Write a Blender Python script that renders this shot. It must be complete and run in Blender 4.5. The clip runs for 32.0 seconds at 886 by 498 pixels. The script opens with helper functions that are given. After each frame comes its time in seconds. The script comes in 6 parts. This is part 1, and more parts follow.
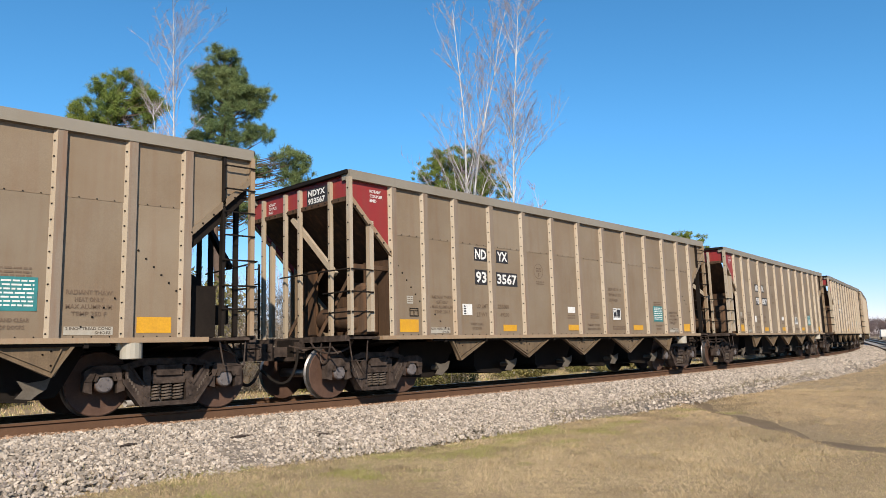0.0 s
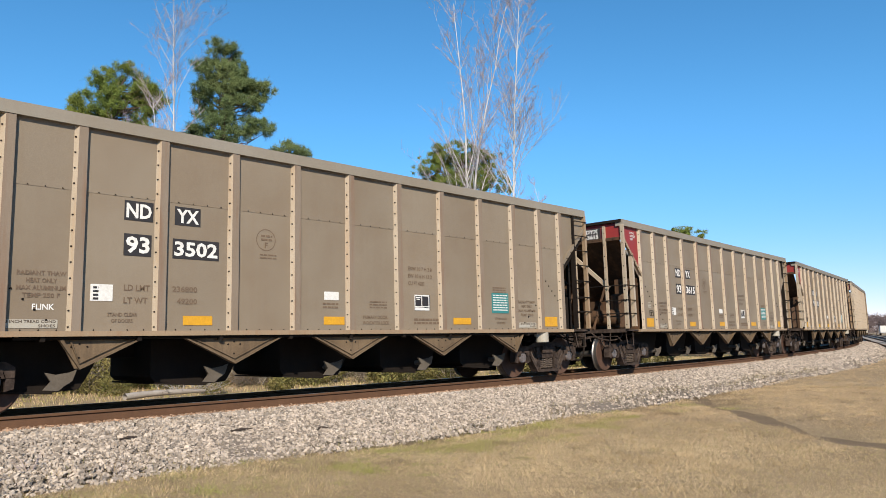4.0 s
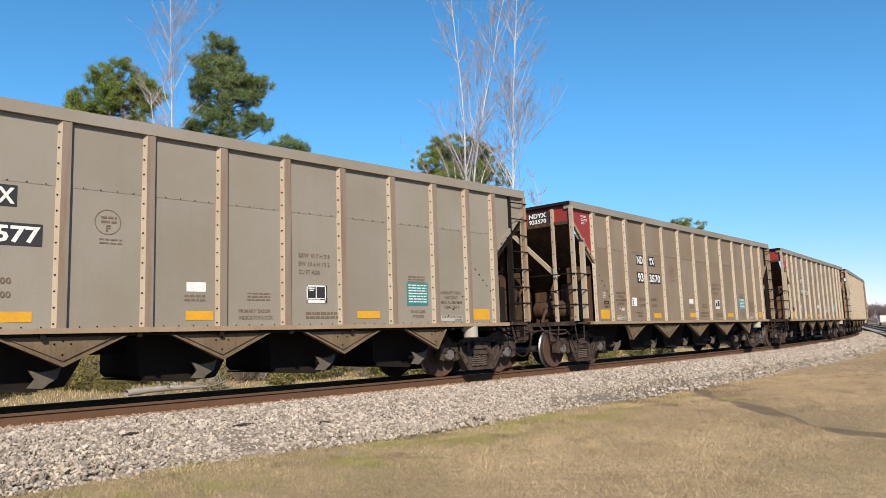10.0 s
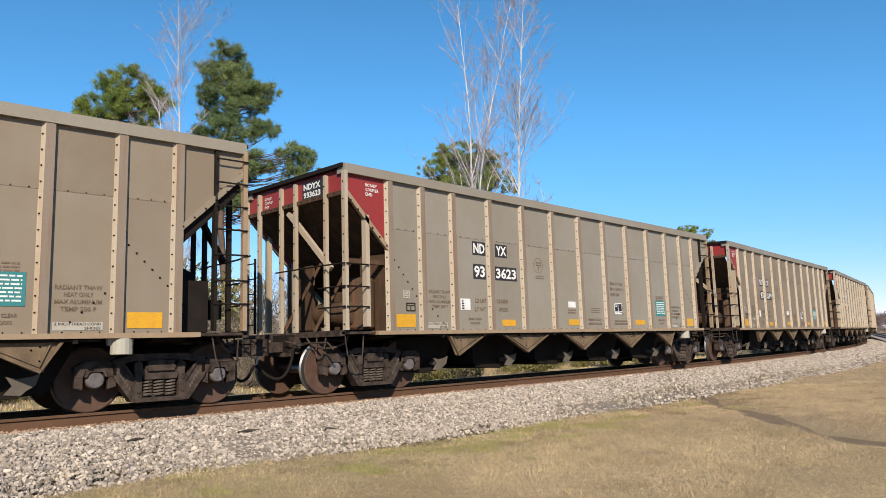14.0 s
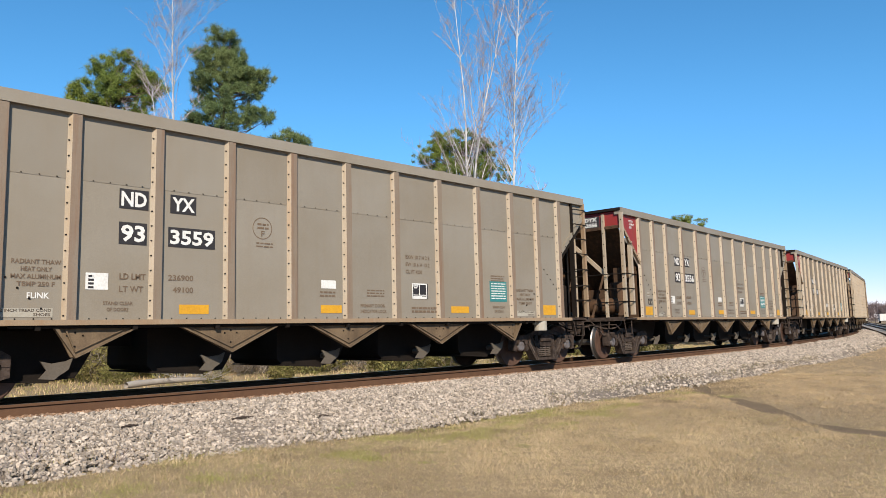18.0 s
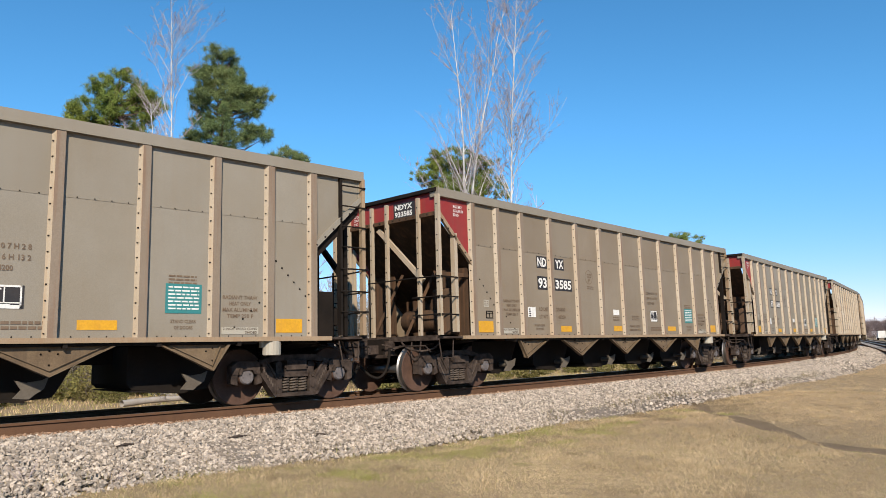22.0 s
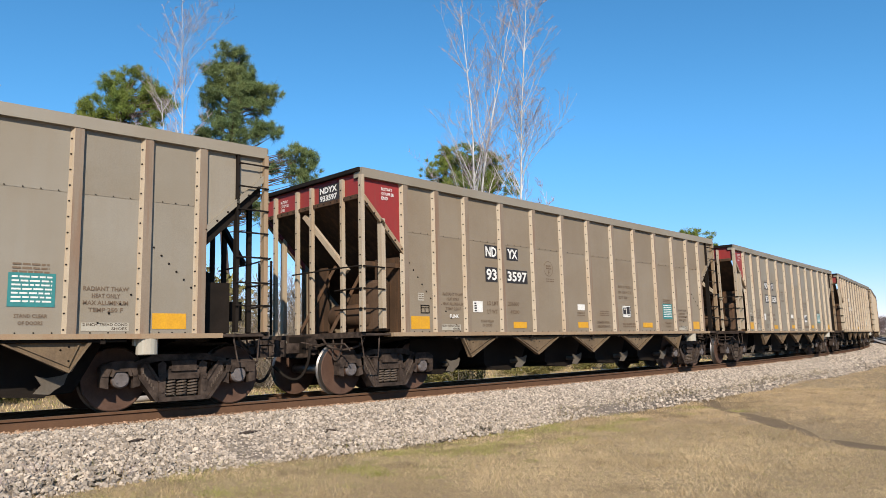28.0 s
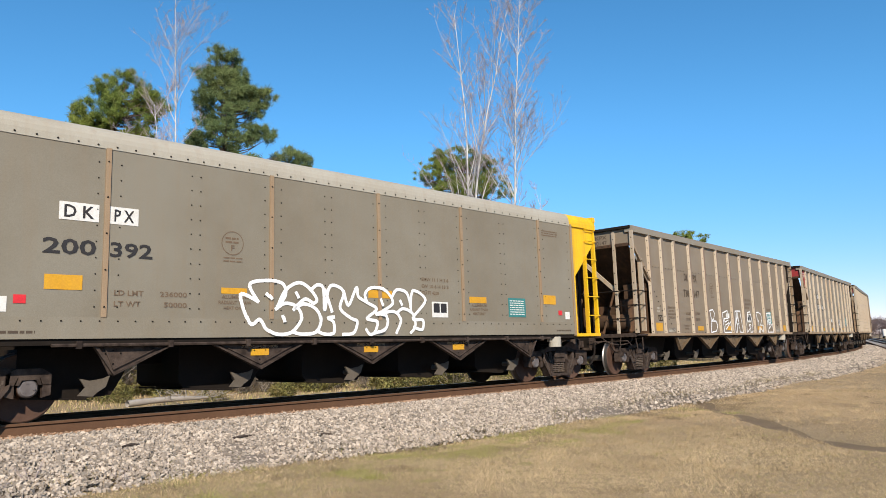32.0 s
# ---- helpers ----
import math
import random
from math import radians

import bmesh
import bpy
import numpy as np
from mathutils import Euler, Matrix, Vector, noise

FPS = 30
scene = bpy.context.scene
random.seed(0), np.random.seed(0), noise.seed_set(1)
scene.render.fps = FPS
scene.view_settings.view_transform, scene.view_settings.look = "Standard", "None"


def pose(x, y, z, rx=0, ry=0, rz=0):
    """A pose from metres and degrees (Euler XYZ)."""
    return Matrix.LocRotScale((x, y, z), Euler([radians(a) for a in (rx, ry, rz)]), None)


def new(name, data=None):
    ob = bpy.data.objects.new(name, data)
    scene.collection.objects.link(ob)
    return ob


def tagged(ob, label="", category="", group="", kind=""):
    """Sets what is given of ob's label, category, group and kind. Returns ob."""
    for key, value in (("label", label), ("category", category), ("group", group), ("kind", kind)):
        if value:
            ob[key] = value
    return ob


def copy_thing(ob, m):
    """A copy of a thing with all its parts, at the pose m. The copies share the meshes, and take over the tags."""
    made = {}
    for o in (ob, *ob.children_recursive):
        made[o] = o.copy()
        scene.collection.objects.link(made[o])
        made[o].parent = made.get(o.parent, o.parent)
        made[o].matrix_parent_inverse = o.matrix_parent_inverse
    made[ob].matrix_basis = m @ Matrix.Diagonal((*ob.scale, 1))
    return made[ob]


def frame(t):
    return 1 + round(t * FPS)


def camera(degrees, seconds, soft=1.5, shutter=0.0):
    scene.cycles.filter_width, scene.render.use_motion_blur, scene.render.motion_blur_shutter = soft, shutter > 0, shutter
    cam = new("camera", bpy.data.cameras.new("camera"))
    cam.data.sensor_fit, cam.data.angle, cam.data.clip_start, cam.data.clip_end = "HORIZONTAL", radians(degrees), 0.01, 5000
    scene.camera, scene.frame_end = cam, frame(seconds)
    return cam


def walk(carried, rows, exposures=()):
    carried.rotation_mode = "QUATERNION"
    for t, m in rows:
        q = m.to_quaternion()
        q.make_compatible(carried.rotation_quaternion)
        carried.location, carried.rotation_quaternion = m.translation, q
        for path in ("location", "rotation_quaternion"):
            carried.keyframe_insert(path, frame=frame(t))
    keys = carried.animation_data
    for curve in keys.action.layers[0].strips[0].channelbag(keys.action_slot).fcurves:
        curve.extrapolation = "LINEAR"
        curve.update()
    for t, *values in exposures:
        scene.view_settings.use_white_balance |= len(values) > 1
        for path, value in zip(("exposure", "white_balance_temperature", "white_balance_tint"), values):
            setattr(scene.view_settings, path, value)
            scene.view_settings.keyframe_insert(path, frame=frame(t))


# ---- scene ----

# ---- camera: held in the hand at one standing place beside the line ----
cam = camera(62.96, 32.0, soft=0.5)
EYE = (0.0, -11.755, 1.027)
HELD = [
    (0, -42.369, 7.166, 0.798), (0.5, -41.865, 7.091, 0.799), (1, -42.065, 7.062, 0.737), (1.5, -42.098, 7.104, 0.798), 
    (2, -42.357, 6.984, 0.773), (2.5, -42.325, 6.884, 0.720), (3, -42.275, 7.132, 0.820), (3.5, -42.308, 7.004, 0.599), 
    (4, -42.404, 6.732, 0.585), (4.5, -42.169, 6.939, 0.794), (6.5, -42.788, 5.943, 0.623), (7, -42.759, 6.107, 0.802), 
    (7.5, -42.692, 6.575, 0.917), (8, -42.468, 7.223, 1.134), (8.5, -42.143, 7.205, 1.180), (9, -42.543, 7.133, 1.333), 
    (9.5, -42.669, 6.678, 1.011), (10, -42.372, 6.233, 1.088), (10.5, -42.246, 6.167, 1.021), (11, -42.202, 6.475, 1.067), 
    (11.5, -42.304, 6.857, 1.084), (12, -42.184, 7.236, 1.149), (12.5, -42.206, 7.404, 1.084), (13, -42.181, 7.262, 0.886), 
    (13.5, -42.063, 7.025, 0.874), (15.5, -41.738, 6.185, 0.705), (16, -41.929, 6.032, 0.970), (16.5, -42.562, 6.434, 1.122), 
    (17, -42.594, 4.981, 0.859), (17.5, -42.667, 5.308, 1.014), (18, -42.391, 5.829, 0.624), (18.5, -41.845, 6.074, 0.431), 
    (19, -41.768, 6.014, 0.506), (19.5, -42.177, 6.688, 0.742), (20, -42.045, 6.940, 0.789), (20.5, -42.220, 7.154, 0.815), 
    (21, -42.282, 7.445, 0.917), (21.5, -42.345, 7.475, 0.791), (22, -42.563, 7.200, 0.699), (22.5, -42.273, 7.029, 0.554), 
    (23, -42.614, 6.443, 0.425), (23.5, -43.868, 6.209, 0.182), (24, -45.740, 4.665, 0.700), (24.5, -45.165, 4.953, -0.248), 
    (25, -44.509, 6.329, 0.651), (25.5, -43.690, 6.292, 0.983), (27.5, -42.412, 7.901, 0.676), (28, -41.798, 6.933, 0.634), 
    (28.5, -42.617, 6.483, 0.660), (29, -42.823, 6.987, 0.618), (29.5, -41.903, 6.306, 0.442), (30, -41.764, 6.204, 0.550), 
    (30.5, -41.982, 7.263, 0.462), (31, -41.864, 6.617, 0.458), (31.5, -42.312, 6.834, 0.745), (32, -42.229, 7.163, 0.861), 
]
walk(cam, [(t, pose(*EYE, 90 + pitch, roll, yaw)) for t, yaw, pitch, roll in HELD])

# ---- sky and sun ----
SUN_SIDE, SUN_HIGH = 54.0, 32.0      # degrees from the track's backward run towards the camera's side; height
sun_way = Vector((-math.cos(radians(SUN_SIDE)) * math.cos(radians(SUN_HIGH)),
                  -math.sin(radians(SUN_SIDE)) * math.cos(radians(SUN_HIGH)), math.sin(radians(SUN_HIGH))))
world = bpy.data.worlds.new("world")
scene.world = world
world.use_nodes = True
wn = world.node_tree
sky = wn.nodes.new("ShaderNodeTexSky")
sky.sky_type, sky.sun_disc = "NISHITA", False
sky.sun_elevation, sky.sun_rotation = radians(SUN_HIGH), math.atan2(sun_way.x, sun_way.y)
sky.altitude = 1500.0
sky.air_density, sky.dust_density, sky.ozone_density = 1.0, 0.0, 6.0
tone = wn.nodes.new("ShaderNodeHueSaturation")       # a deep, dry winter blue
tone.inputs["Hue"].default_value, tone.inputs["Saturation"].default_value = 0.488, 1.13
wn.links.new(sky.outputs[0], tone.inputs["Color"])
# a little haze dulls the sky towards the horizon, all the way round
place = wn.nodes.new("ShaderNodeTexCoord")
split = wn.nodes.new("ShaderNodeSeparateXYZ")
wn.links.new(place.outputs["Generated"], split.inputs[0])
low = wn.nodes.new("ShaderNodeMapRange")
low.interpolation_type = "SMOOTHSTEP"
low.inputs[1].default_value, low.inputs[2].default_value, low.inputs[3].default_value, low.inputs[4].default_value = 0.0, 0.30, 1.0, 0.0
wn.links.new(split.outputs[2], low.inputs[0])
haze = wn.nodes.new("ShaderNodeMix")
haze.data_type, haze.blend_type = "RGBA", "MULTIPLY"
haze.inputs[7].default_value = (0.85, 0.675, 0.775, 1.0)
wn.links.new(low.outputs[0], haze.inputs[0])
wn.links.new(tone.outputs[0], haze.inputs[6])
wn.links.new(haze.outputs[2], wn.nodes["Background"].inputs[0])
wn.nodes["Background"].inputs[1].default_value = 0.131
sun = new("sun", bpy.data.lights.new("sun", "SUN"))
sun.data.energy, sun.data.angle, sun.data.color = 5.0, radians(0.6), (1.0, 0.89, 0.745)
sun.rotation_euler = sun_way.to_track_quat("Z", "Y").to_euler()
scene.view_settings.exposure = 0.46

# ---- materials ----
def rgb(*c):
    return (*c, 1.0)


def material(name, colour, second=None, rough=0.7, metal=0.0, grain=40.0, patch=2.0, mix=0.5, bump=0.1, depth=0.002,
             vary=0.0, streak=None, streak_amount=0.0, island=False, stretch=(1, 1, 1), spec=0.3):
    """A surface with fine grain, broad patches, optional run-down streaks and a small change from thing to thing."""
    m = bpy.data.materials.new(name)
    m.use_nodes = True
    t = m.node_tree
    b = t.nodes["Principled BSDF"]
    second = second or tuple(c * 0.72 for c in colour)
    co = t.nodes.new("ShaderNodeTexCoord")
    mp = t.nodes.new("ShaderNodeMapping")
    mp.inputs["Scale"].default_value = stretch
    # each object takes its own stretch of the pattern
    oi = t.nodes.new("ShaderNodeObjectInfo")
    shift = t.nodes.new("ShaderNodeVectorMath")
    shift.operation = "MULTIPLY_ADD"
    shift.inputs[1].default_value = (61.0, 47.0, 0.0)
    t.links.new(oi.outputs["Random"], shift.inputs[0])
    t.links.new(co.outputs["Object"], shift.inputs[2])
    t.links.new(shift.outputs[0], mp.inputs[0])

    def noise_tex(scale, detail, source=mp):
        n = t.nodes.new("ShaderNodeTexNoise")
        n.inputs["Scale"].default_value, n.inputs["Detail"].default_value = scale, detail
        n.inputs["Roughness"].default_value = 0.6
        t.links.new(source.outputs[0], n.inputs["Vector"])
        return n

    def blend(fac, a, c, how="MIX"):
        x = t.nodes.new("ShaderNodeMix")
        x.data_type, x.blend_type = "RGBA", how
        for sock, v in ((x.inputs[0], fac), (x.inputs[6], a), (x.inputs[7], c)):
            if isinstance(v, (int, float)):
                sock.default_value = v
            elif isinstance(v, tuple):
                sock.default_value = v
            else:
                t.links.new(v, sock)
        return x.outputs[2]

    def ramp(value, lo, hi):
        r = t.nodes.new("ShaderNodeMapRange")
        r.inputs[1].default_value, r.inputs[2].default_value = lo, hi
        t.links.new(value, r.inputs[0])
        return r.outputs[0]

    fine, broad = noise_tex(grain, 4), noise_tex(patch, 5)
    c = blend(ramp(broad.outputs[0], 0.5 - 0.25 / max(mix, 0.05) * 0.5, 0.5 + 0.25 / max(mix, 0.05) * 0.5), rgb(*colour), rgb(*second))
    c = blend(ramp(fine.outputs[0], 0.3, 0.7), c, blend(1.0, c, rgb(0.8, 0.8, 0.8), "MULTIPLY"))
    if streak:
        sm = t.nodes.new("ShaderNodeMapping")
        sm.inputs["Scale"].default_value = (9, 9, 0.55)
        t.links.new(shift.outputs[0], sm.inputs[0])
        sn = noise_tex(1.0, 6, sm)
        x = t.nodes.new("ShaderNodeMath")
        x.operation = "MULTIPLY"
        x.inputs[1].default_value = streak_amount
        t.links.new(ramp(sn.outputs[0], 0.48, 0.72), x.inputs[0])
        c = blend(x.outputs[0], c, rgb(*streak))
    if vary:
        if island:
            g = t.nodes.new("ShaderNodeNewGeometry")
            source = g.outputs["Random Per Island"]
        else:
            g = t.nodes.new("ShaderNodeObjectInfo")
            source = g.outputs["Random"]
        r = t.nodes.new("ShaderNodeMapRange")
        r.inputs[3].default_value, r.inputs[4].default_value = 1 - vary, 1 + vary
        t.links.new(source, r.inputs[0])
        h = t.nodes.new("ShaderNodeHueSaturation")
        t.links.new(r.outputs[0], h.inputs["Value"])
        t.links.new(c, h.inputs["Color"])
        c = h.outputs[0]
    t.links.new(c, b.inputs["Base Color"])
    b.inputs["Metallic"].default_value = metal
    b.inputs["Specular IOR Level"].default_value = spec
    rr = t.nodes.new("ShaderNodeMapRange")
    rr.inputs[3].default_value, rr.inputs[4].default_value = max(rough - 0.12, 0.05), min(rough + 0.12, 1)
    t.links.new(broad.outputs[0], rr.inputs[0])
    t.links.new(rr.outputs[0], b.inputs["Roughness"])
    if bump:
        bp = t.nodes.new("ShaderNodeBump")
        bp.inputs["Strength"].default_value, bp.inputs["Distance"].default_value = bump, depth
        t.links.new(fine.outputs[0], bp.inputs["Height"])
        t.links.new(bp.outputs[0], b.inputs["Normal"])
    return m


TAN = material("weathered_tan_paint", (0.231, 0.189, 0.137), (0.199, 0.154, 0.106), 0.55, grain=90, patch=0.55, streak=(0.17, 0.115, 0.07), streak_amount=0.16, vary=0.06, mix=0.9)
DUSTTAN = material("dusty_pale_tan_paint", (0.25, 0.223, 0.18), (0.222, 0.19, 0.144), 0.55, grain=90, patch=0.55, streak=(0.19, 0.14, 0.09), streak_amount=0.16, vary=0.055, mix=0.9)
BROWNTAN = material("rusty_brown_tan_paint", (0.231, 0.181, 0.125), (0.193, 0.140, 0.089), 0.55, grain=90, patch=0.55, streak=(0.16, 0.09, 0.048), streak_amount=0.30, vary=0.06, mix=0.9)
GREYTAN = material("dusty_grey_tan_paint", (0.228, 0.206, 0.160), (0.193, 0.167, 0.123), 0.5, grain=90, patch=0.5, streak=(0.21, 0.15, 0.09), streak_amount=0.2, mix=1.0, vary=0.05)
PALEGREY = material("pale_grey_tan", (0.4, 0.375, 0.315), (0.34, 0.31, 0.25), 0.5, grain=90, patch=0.8, streak=(0.27, 0.21, 0.15), streak_amount=0.35)
RIB = material("pale_tan_paint", (0.317, 0.233, 0.149), (0.262, 0.184, 0.113), 0.55, grain=60, patch=1.5, streak=(0.24, 0.14, 0.075), streak_amount=0.6)
# cream paint with extra sun brightness put into its colour
SUNLITCREAM = material("sunlit_cream_paint", (0.422, 0.350, 0.266), (0.344, 0.279, 0.199), 0.55, grain=60, patch=1.5, streak=(0.30, 0.19, 0.10), streak_amount=0.55)
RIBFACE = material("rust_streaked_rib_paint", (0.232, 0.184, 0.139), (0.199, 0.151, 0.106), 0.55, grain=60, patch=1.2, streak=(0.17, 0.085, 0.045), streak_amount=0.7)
RED = material("faded_red_paint", (0.274, 0.027, 0.026), (0.228, 0.030, 0.026), 0.5, grain=70, patch=1.5, streak=(0.16, 0.05, 0.035), streak_amount=0.5)
YELLOW = material("safety_yellow_paint", (0.80, 0.50, 0.012), (0.70, 0.40, 0.012), 0.5, patch=2, streak=(0.4, 0.2, 0.04), streak_amount=0.5)
ORANGE = material("orange_reflector_film", (0.62, 0.33, 0.02), (0.52, 0.26, 0.02), 0.45, patch=6, streak=(0.4, 0.2, 0.05), streak_amount=0.3)
# grimy steel, blackened to hold the shade under and behind the cars
SHADEGRIME = material("shaded_grimy_steel", (0.010, 0.008, 0.0065), (0.020, 0.015, 0.012), 0.75, patch=3, spec=0.1)
TRUCK = material("dusty_brown_steel", (0.078, 0.057, 0.046), (0.026, 0.019, 0.016), 0.8, patch=7, grain=60, bump=0.4, depth=0.006, spec=0.1, mix=0.8)
# rust brown, darkened for the shade beneath the overhanging ends
SLOPE = material("shaded_rusty_steel", (0.084, 0.051, 0.032), (0.051, 0.032, 0.021), 0.75, patch=2, streak=(0.16, 0.08, 0.04), streak_amount=0.5, spec=0.1)
SPRING = material("worn_spring_steel", (0.117, 0.090, 0.070), (0.070, 0.051, 0.039), 0.6, patch=6, spec=0.25)
WHEEL = material("rusty_wheel_steel", (0.115, 0.067, 0.048), (0.066, 0.038, 0.028), 0.7, patch=4, grain=60, spec=0.1)
CAP = material("silvery_axle_cap", (0.156, 0.141, 0.140), (0.090, 0.075, 0.071), 0.55, patch=9, spec=0.3)
TREAD = material("polished_wheel_steel", (0.30, 0.28, 0.26), (0.2, 0.18, 0.165), 0.42, metal=0.9, patch=8, bump=0.03)
RAIL = material("rusted_rail_steel", (0.132, 0.071, 0.041), (0.093, 0.051, 0.031), 0.8, patch=4, grain=80, spec=0.1)
RAILTOP = material("worn_rail_head", (0.34, 0.31, 0.29), (0.22, 0.18, 0.15), 0.35, metal=0.8, patch=4, bump=0.03)
WOOD = material("creosoted_tie_wood", (0.075, 0.055, 0.042), (0.05, 0.037, 0.03), 0.9, patch=3, vary=0.2)
WHITE = material("white_stencil_paint", (0.72, 0.71, 0.68), (0.6, 0.58, 0.54), 0.6, patch=8)
BLACK = material("black_stencil_paint", (0.02, 0.02, 0.022), (0.035, 0.03, 0.03), 0.6, patch=8)
DARKINK = material("dark_brown_stencil", (0.06, 0.042, 0.03), (0.09, 0.065, 0.045), 0.7, patch=14)
BROWNINK = material("faded_brown_stencil", (0.13, 0.085, 0.055), (0.17, 0.12, 0.08), 0.7, patch=14)
TEAL = material("teal_decal", (0.03, 0.20, 0.20), (0.04, 0.17, 0.17), 0.5, patch=8)
REDTAG = material("red_decal", (0.65, 0.03, 0.04), None, 0.5, patch=8)
SPRAY = material("white_spray_paint", (0.88, 0.88, 0.88), (0.80, 0.80, 0.80), 0.5, patch=20)
GUSSET = material("dusty_brown_gusset", (0.194, 0.138, 0.085), (0.105, 0.073, 0.046), 0.7, patch=2.5, streak=(0.07, 0.05, 0.035), streak_amount=0.6, spec=0.1)
CASTING = material("dusty_pale_casting", (0.131, 0.112, 0.090), (0.092, 0.076, 0.060), 0.75, patch=4, spec=0.1)
RUSTSTONE = material("rust_stained_stone", (0.36, 0.235, 0.155), (0.26, 0.165, 0.11), 0.85, grain=50, patch=6, vary=0.4, island=True, spec=0.1)
BALLAST = material("grey_ballast_stone", (0.441, 0.374, 0.307), (0.310, 0.259, 0.209), 0.85, grain=50, patch=6, vary=0.46, island=True, spec=0.1)
SIDEBED = material("pale_ballast_bed", (0.40, 0.355, 0.305), (0.29, 0.255, 0.215), 0.95, grain=16, patch=3, bump=0.8, depth=0.04, spec=0.1)
BED = material("ballast_bed", (0.25, 0.21, 0.175), (0.14, 0.115, 0.095), 0.95, grain=22, patch=9, bump=0.8, depth=0.03, spec=0.1)
EARTH = material("dry_grass_ground", (0.36, 0.272, 0.168), (0.27, 0.20, 0.12), 0.95, grain=30, patch=1.1, bump=0.8, depth=0.03, spec=0.1)
DARKGROUND = material("dark_brown_ground", (0.167, 0.121, 0.077), (0.222, 0.162, 0.102), 0.95, grain=40, patch=1.5, bump=0.8, depth=0.02, spec=0.1)
GREYGRASS = material("grey_brown_grass_blade", (0.275, 0.210, 0.130), (0.187, 0.142, 0.090), 0.8, patch=0.7, bump=0, vary=0.45, island=True, spec=0.1)
BLADE = material("dry_grass_blade", (0.601, 0.454, 0.270), (0.371, 0.278, 0.162), 0.8, patch=0.5, bump=0, vary=0.45, island=True, spec=0.1, mix=0.85)
FARBLADE = material("matted_dry_grass", (0.615, 0.447, 0.262), (0.434, 0.312, 0.183), 0.85, patch=0.9, mix=0.8, bump=0, vary=0.14, island=True, spec=0.1)
GREEN = material("green_grass_blade", (0.252, 0.259, 0.068), (0.324, 0.285, 0.117), 0.8, patch=0.7, bump=0, vary=0.35, island=True, spec=0.1)
DARKNEEDLE = material("dark_pine_needles", (0.11, 0.165, 0.07), (0.19, 0.225, 0.085), 0.7, patch=0.5, bump=0, vary=0.45, island=True, spec=0.1)
NEEDLE = material("pine_needles", (0.12, 0.18, 0.045), (0.225, 0.255, 0.055), 0.7, patch=0.5, bump=0, vary=0.45, island=True, spec=0.1)
PINEBARK = material("pine_bark", (0.15, 0.10, 0.075), (0.09, 0.065, 0.05), 0.9, patch=4, bump=0.6, depth=0.02)
LOGWOOD = material("grey_weathered_wood", (0.40, 0.365, 0.33), (0.27, 0.24, 0.21), 0.9, patch=4, bump=0.4, depth=0.01, spec=0.1)
BARK = material("pale_bark", (0.68, 0.66, 0.645), (0.48, 0.45, 0.43), 0.85, patch=5, bump=0.3, depth=0.01)
GREYBARK = material("grey_bark", (0.36, 0.32, 0.29), (0.24, 0.21, 0.19), 0.9, patch=5, bump=0.3, depth=0.01)
TWIG = material("reddish_twigs", (0.46, 0.385, 0.385), (0.34, 0.27, 0.27), 0.85, patch=3, bump=0, vary=0.25, island=True)
RUSSET = material("russet_dead_leaves", (0.36, 0.20, 0.09), (0.26, 0.15, 0.075), 0.9, patch=1, bump=0, vary=0.4, island=True, spec=0.1)
BRUSH = material("bare_brown_brush", (0.297, 0.252, 0.203), (0.198, 0.168, 0.135), 0.9, patch=1, bump=0, vary=0.5, island=True, spec=0.1)
FARTWIG = material("hazy_far_twigs", (0.235, 0.180, 0.174), (0.165, 0.127, 0.124), 0.9, patch=0.6, bump=0, vary=0.3, island=True, spec=0.1)
LEAFY = material("dull_green_leaves", (0.15, 0.155, 0.05), (0.21, 0.165, 0.065), 0.8, patch=0.8, bump=0, vary=0.4, island=True, spec=0.1)


# ---- small builders ----
def box(bm, x0, x1, y0, y1, z0, z1):
    v = [bm.verts.new((x, y, z)) for x in (x0, x1) for y in (y0, y1) for z in (z0, z1)]
    for f in ((0, 1, 3, 2), (4, 6, 7, 5), (0, 4, 5, 1), (2, 3, 7, 6), (0, 2, 6, 4), (1, 5, 7, 3)):
        bm.faces.new([v[i] for i in f])
    return v


def prism(bm, outline, axis, a, b):
    """A plate or bar: the outline (pairs) pushed along an axis from a to b."""
    def at(p, d):
        return {"x": (d, p[0], p[1]), "y": (p[0], d, p[1]), "z": (p[0], p[1], d)}[axis]
    lo = [bm.verts.new(at(p, a)) for p in outline]
    hi = [bm.verts.new(at(p, b)) for p in outline]
    n = len(outline)
    bm.faces.new(lo)
    bm.faces.new(hi[::-1])
    for i in range(n):
        bm.faces.new((lo[i], hi[i], hi[(i + 1) % n], lo[(i + 1) % n]))


def rod(bm, a, b, r, sides=6, r2=None):
    a, b = Vector(a), Vector(b)
    d = (b - a).normalized()
    u = d.orthogonal().normalized()
    w = d.cross(u)
    r2 = r if r2 is None else r2
    ring = lambda c, q: [bm.verts.new(c + (u * math.cos(k) + w * math.sin(k)) * q) for k in (2 * math.pi * i / sides for i in range(sides))]
    p, q = ring(a, r), ring(b, r2)
    for i in range(sides):
        bm.faces.new((p[i], p[(i + 1) % sides], q[(i + 1) % sides], q[i]))
    bm.faces.new(p[::-1])
    bm.faces.new(q)


